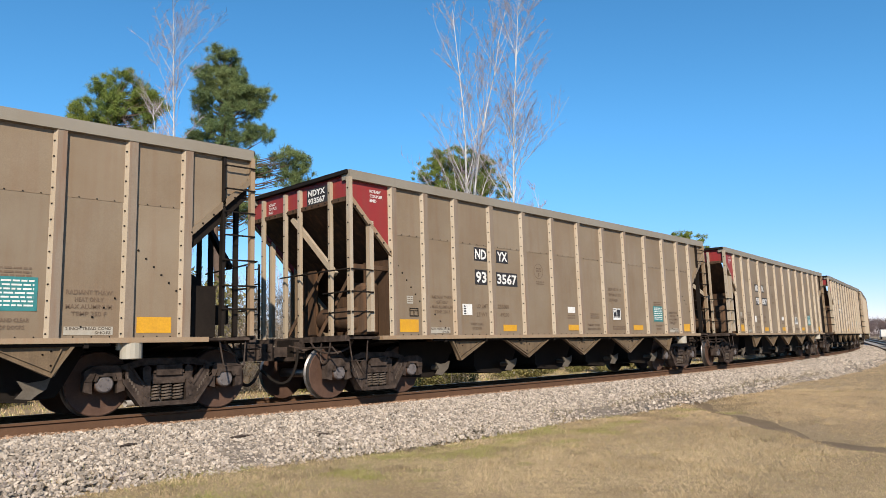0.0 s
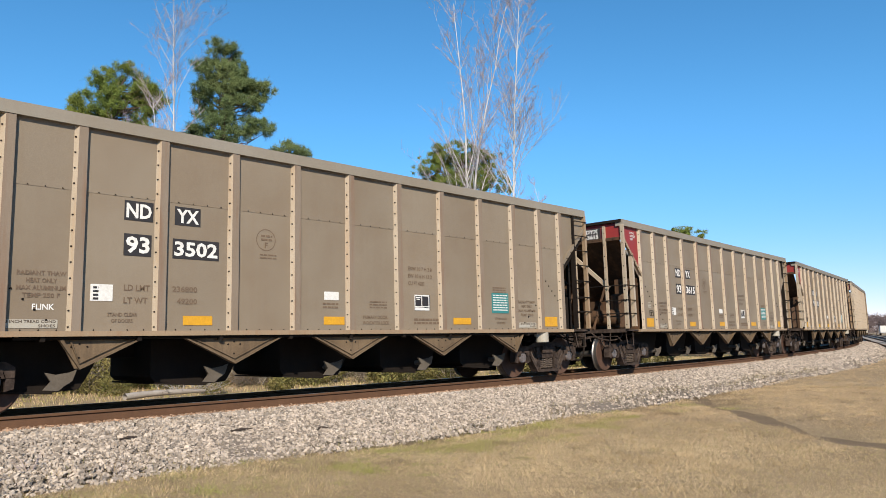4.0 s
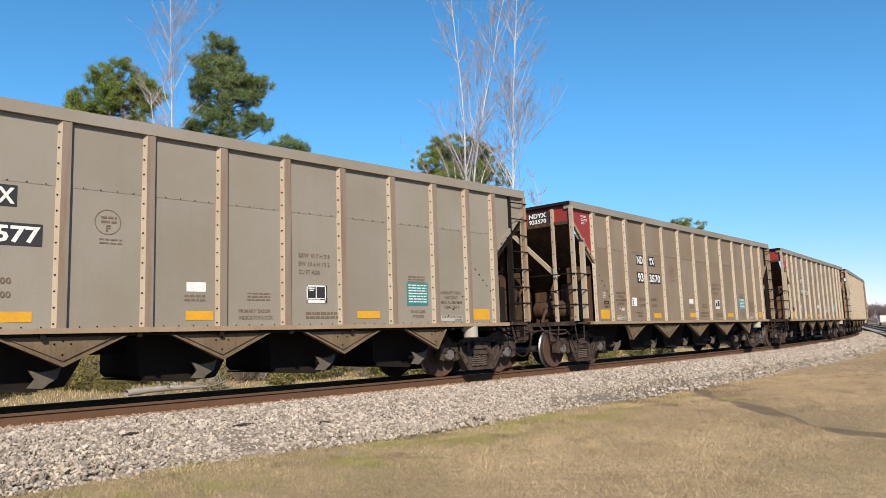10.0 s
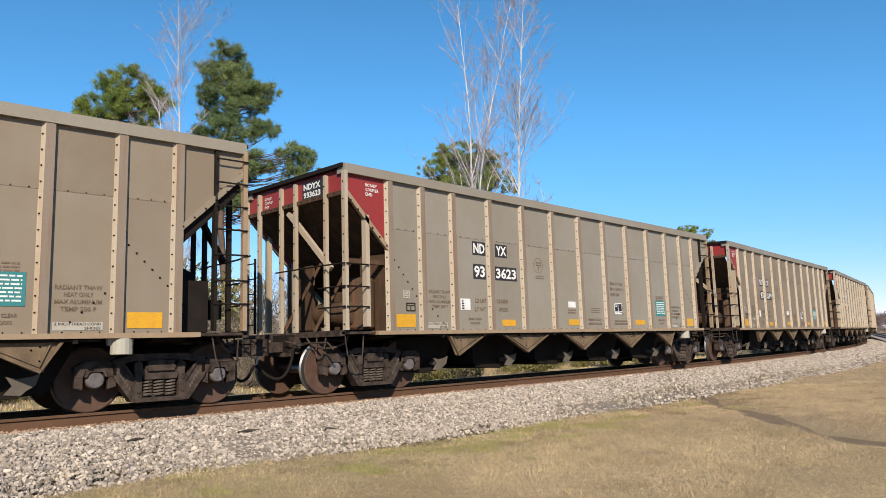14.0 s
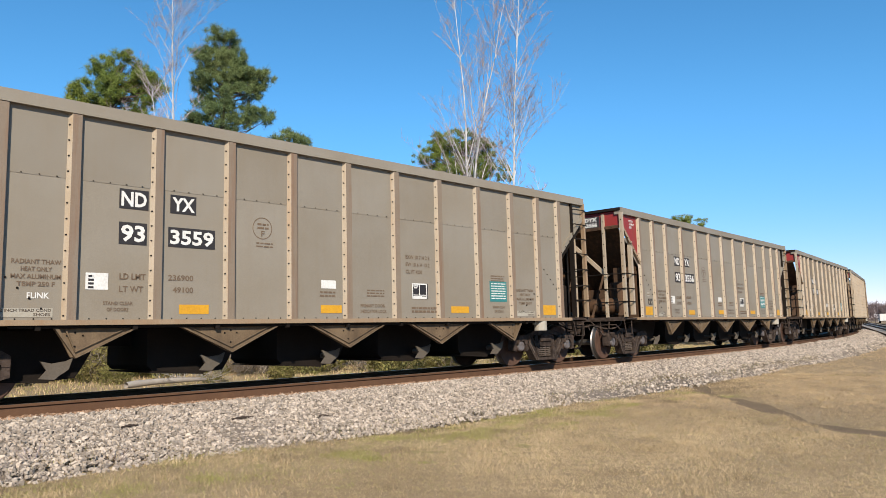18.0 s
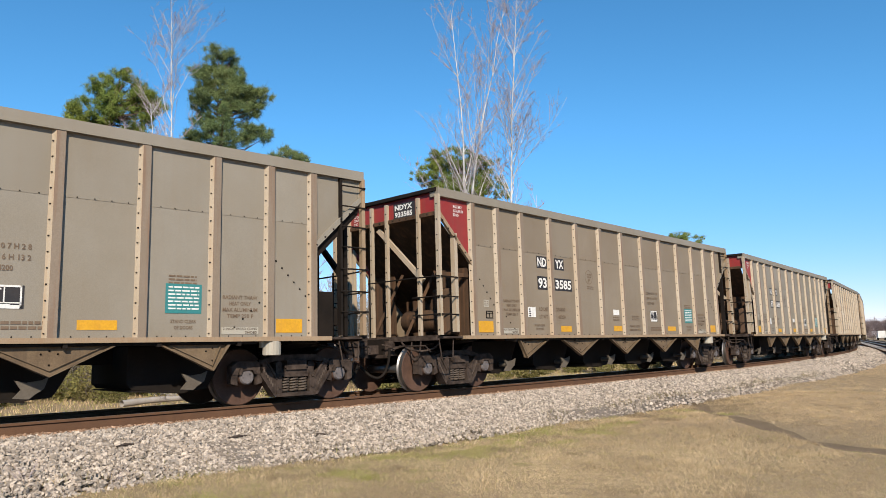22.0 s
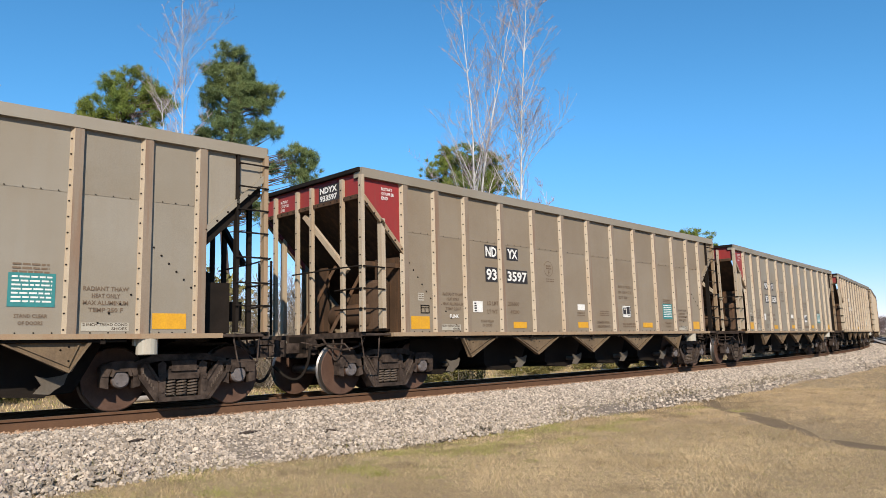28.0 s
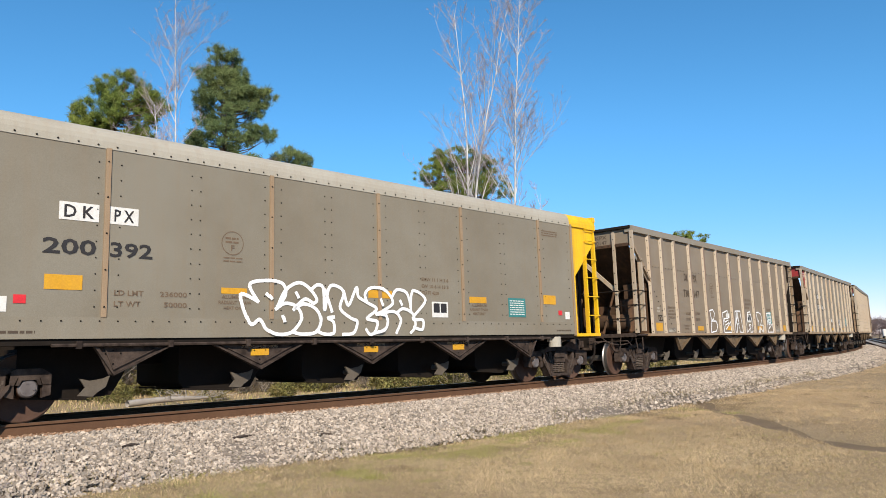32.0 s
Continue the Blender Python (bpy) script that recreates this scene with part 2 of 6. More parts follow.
def path_rod(bm, pts, r, sides=6):
    """One bent round bar through the points."""
    pts = [Vector(p) for p in pts]
    rings = []
    u = (pts[1] - pts[0]).orthogonal().normalized()
    for i, p in enumerate(pts):
        d = (pts[min(i + 1, len(pts) - 1)] - pts[max(i - 1, 0)]).normalized()
        u = (u - d * u.dot(d)).normalized()
        w = d.cross(u)
        rings.append([bm.verts.new(p + (u * math.cos(k) + w * math.sin(k)) * r) for k in (2 * math.pi * i / sides for i in range(sides))])
    for p, q in zip(rings, rings[1:]):
        for i in range(sides):
            bm.faces.new((p[i], p[(i + 1) % sides], q[(i + 1) % sides], q[i]))
    bm.faces.new(rings[0][::-1])
    bm.faces.new(rings[-1])


def lathe(bm, profile, sides=28, axis="y", centre=(0, 0, 0)):
    """Turn pairs (along, radius) about an axis through the centre."""
    rings = []
    for along, radius in profile:
        ring = []
        for i in range(sides):
            k = 2 * math.pi * i / sides
            c, s = radius * math.cos(k), radius * math.sin(k)
            p = {"x": (along, c, s), "y": (s, along, c), "z": (c, s, along)}[axis]
            ring.append(bm.verts.new(Vector(p) + Vector(centre)))
        rings.append(ring)
    for p, q in zip(rings, rings[1:]):
        for i in range(sides):
            bm.faces.new((p[i], p[(i + 1) % sides], q[(i + 1) % sides], q[i]))
    bm.faces.new(rings[0][::-1])
    bm.faces.new(rings[-1])


def bevelled(bm, width, segments=1):
    edges = [e for e in bm.edges if len(e.link_faces) == 2 and e.calc_face_angle(0) > 0.5]
    bmesh.ops.bevel(bm, geom=edges, offset=width, segments=segments, affect="EDGES", clamp_overlap=True)


def mesh_of(name, bm, mat):
    bmesh.ops.recalc_face_normals(bm, faces=bm.faces)
    me = bpy.data.meshes.new(name)
    bm.to_mesh(me)
    bm.free()
    for m in mat if isinstance(mat, (list, tuple)) else [mat]:
        me.materials.append(m)
    return me


def part(name, bm, mat, parent, label="", at=None):
    """Links a bmesh (or a ready mesh) as one mesh object under a thing or a part."""
    ob = new(name, bm if isinstance(bm, bpy.types.Mesh) else mesh_of(name, bm, mat))
    ob.parent = parent
    if at is not None:
        ob.matrix_basis = at
    return tagged(ob, label)


def fast_mesh(name, verts, faces, mat, slots=None, flat=False):
    """A large mesh from arrays; all faces have the same number of corners."""
    me = bpy.data.meshes.new(name)
    n, k = faces.shape
    me.vertices.add(len(verts))
    me.vertices.foreach_set("co", np.asarray(verts, np.float32).ravel())
    me.loops.add(n * k)
    me.loops.foreach_set("vertex_index", np.asarray(faces, np.int32).ravel())
    me.polygons.add(n)
    me.polygons.foreach_set("loop_start", np.arange(0, n * k, k, dtype=np.int32))
    for m in mat if isinstance(mat, (list, tuple)) else [mat]:
        me.materials.append(m)
    if slots is not None:
        me.polygons.foreach_set("material_index", np.asarray(slots, np.int32))
    me.update(calc_edges=True)
    if flat:
        me.polygons.foreach_set("use_smooth", np.zeros(n, bool))
    me.validate()
    return me


def lettering(body, width, height, mat, depth=0.002, bold=0.02):
    """Built-in font letters filling width x height, from the lower left corner, in the x-y plane."""
    cu = bpy.data.curves.new("letters", "FONT")
    cu.body, cu.extrude, cu.resolution_u, cu.offset = body, 0.0, 2, bold
    cu.align_x = "LEFT"
    ob = bpy.data.objects.new("letters", cu)
    me = bpy.data.meshes.new_from_object(ob)
    bpy.data.objects.remove(ob)
    co = np.empty(len(me.vertices) * 3, np.float32)
    me.vertices.foreach_get("co", co)
    co = co.reshape(-1, 3)
    lo, hi = co.min(0), co.max(0)
    co[:, 0] = (co[:, 0] - lo[0]) * width / max(hi[0] - lo[0], 1e-4)
    co[:, 1] = (co[:, 1] - lo[1]) * height / max(hi[1] - lo[1], 1e-4)
    co[:, 2] = depth
    me.vertices.foreach_set("co", co.ravel())
    me.materials.clear()
    me.materials.append(mat)
    me.update()
    return me


# how lettering and decals lie: on the near side, and on the trailing end
def on_side(x, z, y=-1.455):
    return pose(x, y, z, 90, 0, 0)


def on_end(y, z, x=-7.26):
    return Matrix(((0, 0, -1, x), (-1, 0, 0, y), (0, 1, 0, z), (0, 0, 0, 1)))

# ---- the line: a left-hand curve, level, its outer rail raised ----
CANT = -0.0211                       # radians about the direction of travel
STEP = 0.25
LINE_S = np.arange(-420, 520, STEP)
bend = np.where((LINE_S > -8) & (LINE_S < 130), 0.005127 - 2.09e-5 * np.clip(LINE_S, -8, 130), 0.0)
zero = int(np.argmin(abs(LINE_S)))
LINE_TH = np.cumsum(bend) * STEP
LINE_TH -= LINE_TH[zero]
LINE_X, LINE_Y = np.cumsum(np.cos(LINE_TH)) * STEP, np.cumsum(np.sin(LINE_TH)) * STEP
LINE_X, LINE_Y = LINE_X - LINE_X[zero], LINE_Y - LINE_Y[zero]


def line_at(s):
    """Place and heading on the line at the distance s."""
    return np.interp(s, LINE_S, LINE_X), np.interp(s, LINE_S, LINE_Y), np.interp(s, LINE_S, LINE_TH)


def beside(s, lat, z):
    """Points at a sideways distance (positive beyond the line) and height; arrays."""
    x, y, th = line_at(s)
    return np.stack([x - np.sin(th) * lat, y + np.cos(th) * lat, z], -1)


def canted(lat, z):
    return lat * math.cos(CANT) - z * math.sin(CANT), lat * math.sin(CANT) + z * math.cos(CANT)


def lateral(x, y):
    """Signed distance from the line of many points (coarse)."""
    sel = (LINE_S > -120) & (LINE_S < 320)
    px, py, th = LINE_X[sel][::8], LINE_Y[sel][::8], LINE_TH[sel][::8]
    out = np.empty(len(x))
    for i in range(0, len(x), 4000):
        dx, dy = x[i:i + 4000, None] - px, y[i:i + 4000, None] - py
        k = np.argmin(dx * dx + dy * dy, 1)
        j = np.arange(len(k))
        out[i:i + 4000] = -np.sin(th[k]) * dx[j, k] + np.cos(th[k]) * dy[j, k]
    return out


RUT_Y, RUT_X = (-12.0, -9.5, -8.52, -7.05, -5.55, -3.48, -1.46, 0.5, 4.0), (10.0, 10.55, 10.97, 11.85, 13.26, 15.38, 17.44, 19.65, 24.0)


def rut_side(x, y):
    """Distance beyond the rut's edge that runs from the ballast past the viewer."""
    return (x - np.interp(y, RUT_Y, RUT_X) + 0.07 * np.sin(y * 3.1) + 0.05 * np.sin(y * 7)) * 0.72


def ground_height(x, y, lat):
    z = np.full(len(x), -0.56)
    far = np.clip((lat - 2) / 6, 0, 1)
    z -= 0.22 * far * far * (3 - 2 * far)
    z += 0.03 * np.sin(x * 0.9 + 1) * np.sin(y * 0.7) + 0.02 * np.sin(x * 0.31 - y * 0.45)
    # a shallow rut that runs from the ballast past the camera
    d = rut_side(x, y)
    z -= 0.09 * np.clip((d + 0.12) / 0.3, 0, 1) * np.exp(-np.maximum(d, 0) / 2.0) * (lat < -2.6) * (y < 0.5) * (x < 40)
    return z


def sweep(name, profile, s0, s1, step, mat, closed=True, cant=True, wobble=None):
    s = np.arange(s0, s1 + 1e-6, step)
    n = len(profile)
    rows = []
    for k, (lat, z) in enumerate(profile):
        l2, z2 = canted(lat, z) if cant else (lat, z)
        w = 0 if wobble is None else wobble(s, k)
        rows.append(beside(s, l2 + w, np.full(len(s), z2)))
    v = np.stack(rows, 1).reshape(-1, 3)
    f = []
    a = np.arange(len(s) - 1) * n
    for k in range(n if closed else n - 1):
        k2 = (k + 1) % n
        f.append(np.stack([a + k, a + k2, a + n + k2, a + n + k], 1))
    return fast_mesh(name, v, np.concatenate(f), mat, flat=closed)


# ground: one sheet to the horizon, finer near the line
gx = np.concatenate([[-2500, -900, -300, -120], np.arange(-60, 0, 6), np.arange(0, 9, 0.5), np.arange(9, 25, 0.16), np.arange(25, 40, 0.5), np.arange(40, 130, 3), [150, 200, 300, 600, 1200, 2600]])
gy = np.concatenate([[-2500, -900, -300, -100, -50], np.arange(-25, -12, 1.0), np.arange(-12, 1, 0.2), np.arange(1, 14, 0.5), np.arange(14, 80, 3), [90, 120, 200, 400, 1000, 2600]])
GX, GY = np.meshgrid(gx, gy, indexing="ij")
gl = lateral(GX.ravel(), GY.ravel())
gz = ground_height(GX.ravel(), GY.ravel(), gl)
q = np.arange(GX.size).reshape(GX.shape)
gf = np.stack([q[:-1, :-1], q[1:, :-1], q[1:, 1:], q[:-1, 1:]], -1).reshape(-1, 4)
ground = new("ground", fast_mesh("ground", np.stack([GX.ravel(), GY.ravel(), gz], 1), gf, EARTH))
tagged(ground, "dry winter grass ground with worn bare patches", "ground", kind="structure")

# ballast bed
def edge_wander(s, k):
    return (0.12 * np.sin(s * 0.9) + 0.1 * np.sin(s * 2.3 + 1)) * (1 if k < 2 else 0)


bed = new("railway_ballast", sweep("railway_ballast", [(-3.3, -0.66), (-2.95, -0.54), (-1.8, -0.24), (-1.3, -0.18), (-0.84, -0.18), (-0.8, -0.19), (1.3, -0.18), (1.8, -0.27), (3.4, -0.95)],
                                   -60, 240, 0.5, BED, closed=False, wobble=edge_wander))
tagged(bed, "pale grey crushed stone bed under the curved track", "ballast", kind="structure")

# a strip of darker ground along the rut
ry = np.linspace(-11.5, -0.6, 60)
rx = np.interp(ry, RUT_Y, RUT_X) - 0.07 * np.sin(ry * 3.1) - 0.05 * np.sin(ry * 7)
rows_ = []
for w_ in (-0.10, 0.06, 0.22, 0.42, 0.66):
    px_ = rx + w_ * (1.2 + 0.4 * np.sin(ry * 2.3 + w_ * 3))
    rows_.append(np.stack([px_, ry, ground_height(px_, ry, lateral(px_, ry)) + 0.014 - 0.03 * (w_ < 0 or w_ > 0.6)], 1))
v_ = np.stack(rows_, 1).reshape(-1, 3)
a_ = (np.arange(59)[:, None] * 5 + np.arange(4)).ravel()
rut = new("dirt_rut", fast_mesh("dirt_rut", v_, np.stack([a_, a_ + 1, a_ + 6, a_ + 5], 1), DARKGROUND))
tagged(rut, "narrow strip of darker brown ground across the lawn", "rut", kind="structure")

# track: rails and ties
track = tagged(new("railway_track"), "curved railway track with rusty rails on wooden ties", "railway track", kind="structure")
RAIL_SHAPE = [(-0.07, -0.175), (-0.07, -0.165), (-0.012, -0.145), (-0.009, -0.045), (-0.036, -0.035), (-0.037, -0.006), (-0.03, 0.0),
              (0.03, 0.0), (0.037, -0.006), (0.036, -0.035), (0.009, -0.045), (0.012, -0.145), (0.07, -0.165), (0.07, -0.175)]
for side in (-1, 1):
    me = sweep("rail", [(side * 0.755 + a, b) for a, b in RAIL_SHAPE], -60, 260, 0.5, [RAIL, RAILTOP])
    n = len(RAIL_SHAPE)
    seg = len(me.polygons) // n
    me.polygons.foreach_set("material_index", np.repeat([1 if k == 6 else 0 for k in range(n)], seg).astype(np.int32))
    part("rail", me, None, track)


def line_pose(s, lat=0.0, z=0.0):
    x, y, th = line_at(s)
    return Matrix.Translation((float(x), float(y), 0)) @ Matrix.Rotation(float(th), 4, "Z") @ Matrix.Rotation(CANT, 4, "X") @ Matrix.Translation((0, lat, z))


bm = bmesh.new()
box(bm, -0.115, 0.115, -1.3, 1.3, -0.36, -0.18)
bevelled(bm, 0.015)
tie_mesh = mesh_of("tie", bm, WOOD)
for i in range(150):
    part("tie", tie_mesh, None, track, at=line_pose(-6 + i * 0.54 + random.uniform(-0.03, 0.03)))
bm = bmesh.new()
box(bm, -0.1, 0.1, -0.17, 0.17, -0.182, -0.168)
for sx in (-0.07, 0.07):
    for sy in (-0.1, 0.1):
        box(bm, sx - 0.012, sx + 0.012, sy - 0.018, sy + 0.018, -0.17, -0.145)
plate_mesh = mesh_of("tie_plate", bm, RAIL)
for i in range(90):
    part("tie_plate", plate_mesh, None, track, at=line_pose(-2 + i * 0.54, -0.755))

# two more tracks that run off to the side
side_head = radians(19.0)
for k, (off, name) in enumerate(((3.85, "side_track"), (6.95, "side_track"))):
    tr = tagged(new(name), "straight side track with dark rusty rails", "railway track", "side tracks", kind="structure")
    base = Vector((EYE[0], EYE[1], 0)) + Vector((math.sin(side_head), -math.cos(side_head), 0)) * off
    tr.matrix_basis = Matrix.Translation((base.x, base.y, -0.2 + 0.02 * k)) @ Matrix.Rotation(side_head, 4, "Z")
    for side in (-1, 1):
        bm = bmesh.new()
        prism(bm, [(side * 0.755 + a, b) for a, b in RAIL_SHAPE], "x", 12, 330)
        part("rail", bm, RAIL, tr)
    bm = bmesh.new()
    prism(bm, [(1.45, -0.42), (1.0, -0.27), (0.55, -0.15), (-1.56, -0.15), (-2.6, -0.55)], "x", 12, 330)
    part("ballast_bed", bm, SIDEBED, tr)


# ---- hopper cars ----
SPREAD = 1.0145
RIBS = tuple(x * SPREAD for x in (-6.13, -5.31, -4.45, -3.34, -2.22, -1.11, 0.0, 1.11, 2.22, 3.34, 4.40, 5.31, 6.10))
GUSSETS = (-4.40, -2.17, 0.06, 2.29, 4.50)
PANEL_Y, OUTER_Y, TOP, SILL = 1.55, 1.62, 4.01, 1.05
TRUCK_AT = 6.19


def ribbon(bm, pts, w, y, raised=()):
    """A flat painted stroke on the near side."""
    for i, ((xa, za), (xb, zb)) in enumerate(zip(pts, pts[1:])):
        d = math.hypot(xb - xa, zb - za) or 1e-6
        nx, nz = -(zb - za) / d * w / 2, (xb - xa) / d * w / 2
        ex, ez = (xb - xa) / d * w * 0.35, (zb - za) / d * w * 0.35
        yy = y - (0.017 if raised and min(za, zb) < 1.37 else 0.0) - (0.026 if any(abs((xa + xb) / 2 - q) < 0.06 for q in raised) else 0.0)
        yy -= 0.0004 * (i % 3) if raised else 0.0
        v = [bm.verts.new((px, yy, pz)) for px, pz in ((xa - ex + nx, za - ez + nz), (xa - ex - nx, za - ez - nz), (xb + ex - nx, zb + ez - nz), (xb + ex + nx, zb + ez + nz))]
        bm.faces.new(v)


def ring_mark(x, z, r, w, y, mat, parent):
    """A painted circle as one closed band."""
    bm = bmesh.new()
    n = 32
    v = [[bm.verts.new((x + q * math.cos(2 * math.pi * i / n), y, z + q * math.sin(2 * math.pi * i / n))) for i in range(n)] for q in (r - w / 2, r + w / 2)]
    for i in range(n):
        bm.faces.new((v[0][i], v[0][(i + 1) % n], v[1][(i + 1) % n], v[1][i]))
    return part("clearance_mark", bm, mat, parent)


def bolt(bm, x, y, z, r=0.014, out=0.012):
    """A dark bolt head on the near side of its part, pointing to -y."""
    lo = [bm.verts.new((x + r * math.cos(k), y, z + r * math.sin(k))) for k in (math.pi / 3 * i for i in range(6))]
    hi = [bm.verts.new((v.co.x * 0.7 + x * 0.3, y - out, v.co.z * 0.7 + z * 0.3)) for v in lo]
    fs = [bm.faces.new(hi)]
    for i in range(6):
        fs.append(bm.faces.new((lo[i], lo[(i + 1) % 6], hi[(i + 1) % 6], hi[i])))
    for f in fs:
        f.material_index = 1


def bolt_x(bm, x, y, z, r=0.015, out=0.014):
    """The same, pointing to -x."""
    lo = [bm.verts.new((x, y + r * math.cos(k), z + r * math.sin(k))) for k in (math.pi / 3 * i for i in range(6))]
    hi = [bm.verts.new((x - out, v.co.y * 0.7 + y * 0.3, v.co.z * 0.7 + z * 0.3)) for v in lo]
    fs = [bm.faces.new(hi)]
    for i in range(6):
        fs.append(bm.faces.new((lo[i], lo[(i + 1) % 6], hi[(i + 1) % 6], hi[i])))
    for f in fs:
        f.material_index = 1


def wheelset_mesh():
    bm = bmesh.new()
    R = 0.457
    for sg in (-1, 1):
        # tread, flange towards the middle, dished plate and hub
        prof = [(0.79, 0.40), (0.795, R - 0.02), (0.785, R - 0.004), (0.70, R + 0.002), (0.69, R + 0.012), (0.672, R + 0.027), (0.655, R + 0.02), (0.652, 0.40)]
        lathe(bm, [(sg * a, r) for a, r in prof], 36)
        for f in bm.faces:
            c = f.calc_center_median()
            if math.hypot(c.x, c.z) < R - 0.012 and f.material_index == 0:
                f.material_index = 1
        n0 = len(bm.faces)
        plate = [(0.78, 0.405), (0.765, 0.392), (0.705, 0.355), (0.685, 0.26), (0.72, 0.18), (0.80, 0.15), (0.80, 0.02), (0.66, 0.02), (0.66, 0.405)]
        lathe(bm, [(sg * a, r) for a, r in plate], 36)
        bm.faces.ensure_lookup_table()
        for f in bm.faces[n0:]:
            f.material_index = 1
        n1 = len(bm.faces)
        cap = [(0.80, 0.11), (0.93, 0.11), (0.93, 0.125), (1.06, 0.125), (1.085, 0.11), (1.095, 0.10), (1.095, 0.0)]
        lathe(bm, [(sg * a, max(r, 0.002)) for a, r in cap], 20)
        for k in range(3):
            a = 2 * math.pi * k / 3 + 0.4
            p = Vector((0.068 * math.sin(a), sg * 1.093, 0.068 * math.cos(a)))
            rod(bm, p, p + Vector((0, sg * 0.014, 0)), 0.015)
        # lock plate chalked on the cap, and a chalk mark on the wheel plate
        bm.faces.ensure_lookup_table()
        for f in bm.faces[n1:]:
            f.material_index = 3 if abs(f.calc_center_median().y) > 1.05 else 1
        n2 = len(bm.faces)
        box(bm, -0.025, 0.025, min(sg * 0.742, sg * 0.746), max(sg * 0.742, sg * 0.746), 0.26, 0.31)
        bm.faces.ensure_lookup_table()
        for f in bm.faces[n2:]:
            f.material_index = 2
    rod(bm, (0, -0.8, 0), (0, 0.8, 0), 0.085, 12)
    me = mesh_of("wheelset", bm, [TREAD, WHEEL, WHITE, CAP])
    for p in me.polygons:
        p.use_smooth = len(p.vertices) == 4
    me.set_sharp_from_angle(angle=radians(35))
    return me


def side_frame_mesh(sg):
    """A cast side frame: bearing pedestals, deep sloping arms, spring pocket and the top member."""
    bm = bmesh.new()
    ins, out = sg * 0.92, sg * 1.09
    layer = lambda u, v: sorted((u, v))
    for sx in (-1, 1):
        c = sx * 0.889
        # pedestal roof and the two jaws astride the bearing
        prism(bm, [(c - 0.27, 0.50), (c - 0.27, 0.64), (c - 0.16, 0.71), (c + 0.16, 0.71), (c + 0.27, 0.64), (c + 0.27, 0.50), (c + 0.17, 0.50), (c + 0.13, 0.60), (c - 0.13, 0.60), (c - 0.17, 0.50)], "y", *layer(ins, out))
        for k in (-1, 1):
            prism(bm, [(c + k * 0.165, 0.33), (c + k * 0.27, 0.36), (c + k * 0.275, 0.54), (c + k * 0.165, 0.54)], "y", *layer(ins, out - sg * 0.012))
        prism(bm, [(c - 0.15, 0.50), (c - 0.12, 0.605), (c + 0.12, 0.605), (c + 0.15, 0.50), (c + 0.115, 0.50), (c + 0.085, 0.565), (c - 0.085, 0.565), (c - 0.115, 0.50)], "y", *layer(ins, out + sg * 0.025))
        # sloping arm down to the spring seat, with raised edges
        prism(bm, [(sx * 0.68, 0.68), (sx * 0.655, 0.47), (sx * 0.41, 0.125), (sx * 0.26, 0.125), (sx * 0.27, 0.36), (sx * 0.36, 0.40), (sx * 0.55, 0.69)], "y", *layer(ins, out))
        prism(bm, [(sx * 0.67, 0.52), (sx * 0.655, 0.46), (sx * 0.41, 0.12), (sx * 0.36, 0.12), (sx * 0.39, 0.17), (sx * 0.62, 0.50)], "y", *layer(out - sg * 0.004, out + sg * 0.03))
        prism(bm, [(sx * 0.57, 0.69), (sx * 0.37, 0.395), (sx * 0.345, 0.42), (sx * 0.53, 0.69)], "y", *layer(out - sg * 0.004, out + sg * 0.024))
        # column beside the springs, wear plate and bolts
        a, b = sorted((sx * 0.265, sx * 0.365))
        box(bm, a, b, *layer(ins, out + sg * 0.01), 0.13, 0.50)
        prism(bm, [(sx * 0.25, 0.48), (sx * 0.25, 0.66), (sx * 0.30, 0.70), (sx * 0.37, 0.66), (sx * 0.36, 0.48)], "y", *layer(ins, out - sg * 0.02))
        for z in (0.26, 0.44):
            q = Vector((sx * 0.315, out, z))
            rod(bm, q, q + Vector((0, sg * 0.03, 0)), 0.022)
        # cast figures on the arm, too worn to read
        n0 = len(bm.faces)
        for k in range(6):
            u = 0.12 + 0.13 * k
            cx, cz = sx * (0.615 - 0.23 * u), 0.59 - 0.36 * u
            box(bm, cx - 0.011, cx + 0.011, *layer(out - sg * 0.002, out + sg * 0.007), cz - 0.026, cz + 0.026)
        bm.faces.ensure_lookup_table()
        for f in bm.faces[n0:]:
            f.material_index = 1
        a, b = sorted((sx * 1.07, sx * 1.17))
        box(bm, a, b, *layer(ins + sg * 0.03, out - sg * 0.02), 0.53, 0.62)
    # spring seat and the member over the window
    box(bm, -0.37, 0.37, *layer(sg * 0.86, sg * 1.13), 0.115, 0.175)
    prism(bm, [(-0.68, 0.63), (-0.36, 0.70), (0.36, 0.70), (0.68, 0.63), (0.68, 0.71), (0.38, 0.80), (-0.38, 0.80), (-0.68, 0.71)], "y", *layer(ins + sg * 0.01, out - sg * 0.02))
    return mesh_of("side_frame", bm, [TRUCK, SPRING])


def spring_mesh():
    bm = bmesh.new()
    pts = []
    for k in range(61):
        a = k / 60 * 2 * math.pi * 5.5
        pts.append((0.071 * math.cos(a), 0.071 * math.sin(a), 0.185 + 0.245 * k / 60))
    path_rod(bm, pts, 0.0175, 5)
    return mesh_of("coil_spring", bm, SPRING)


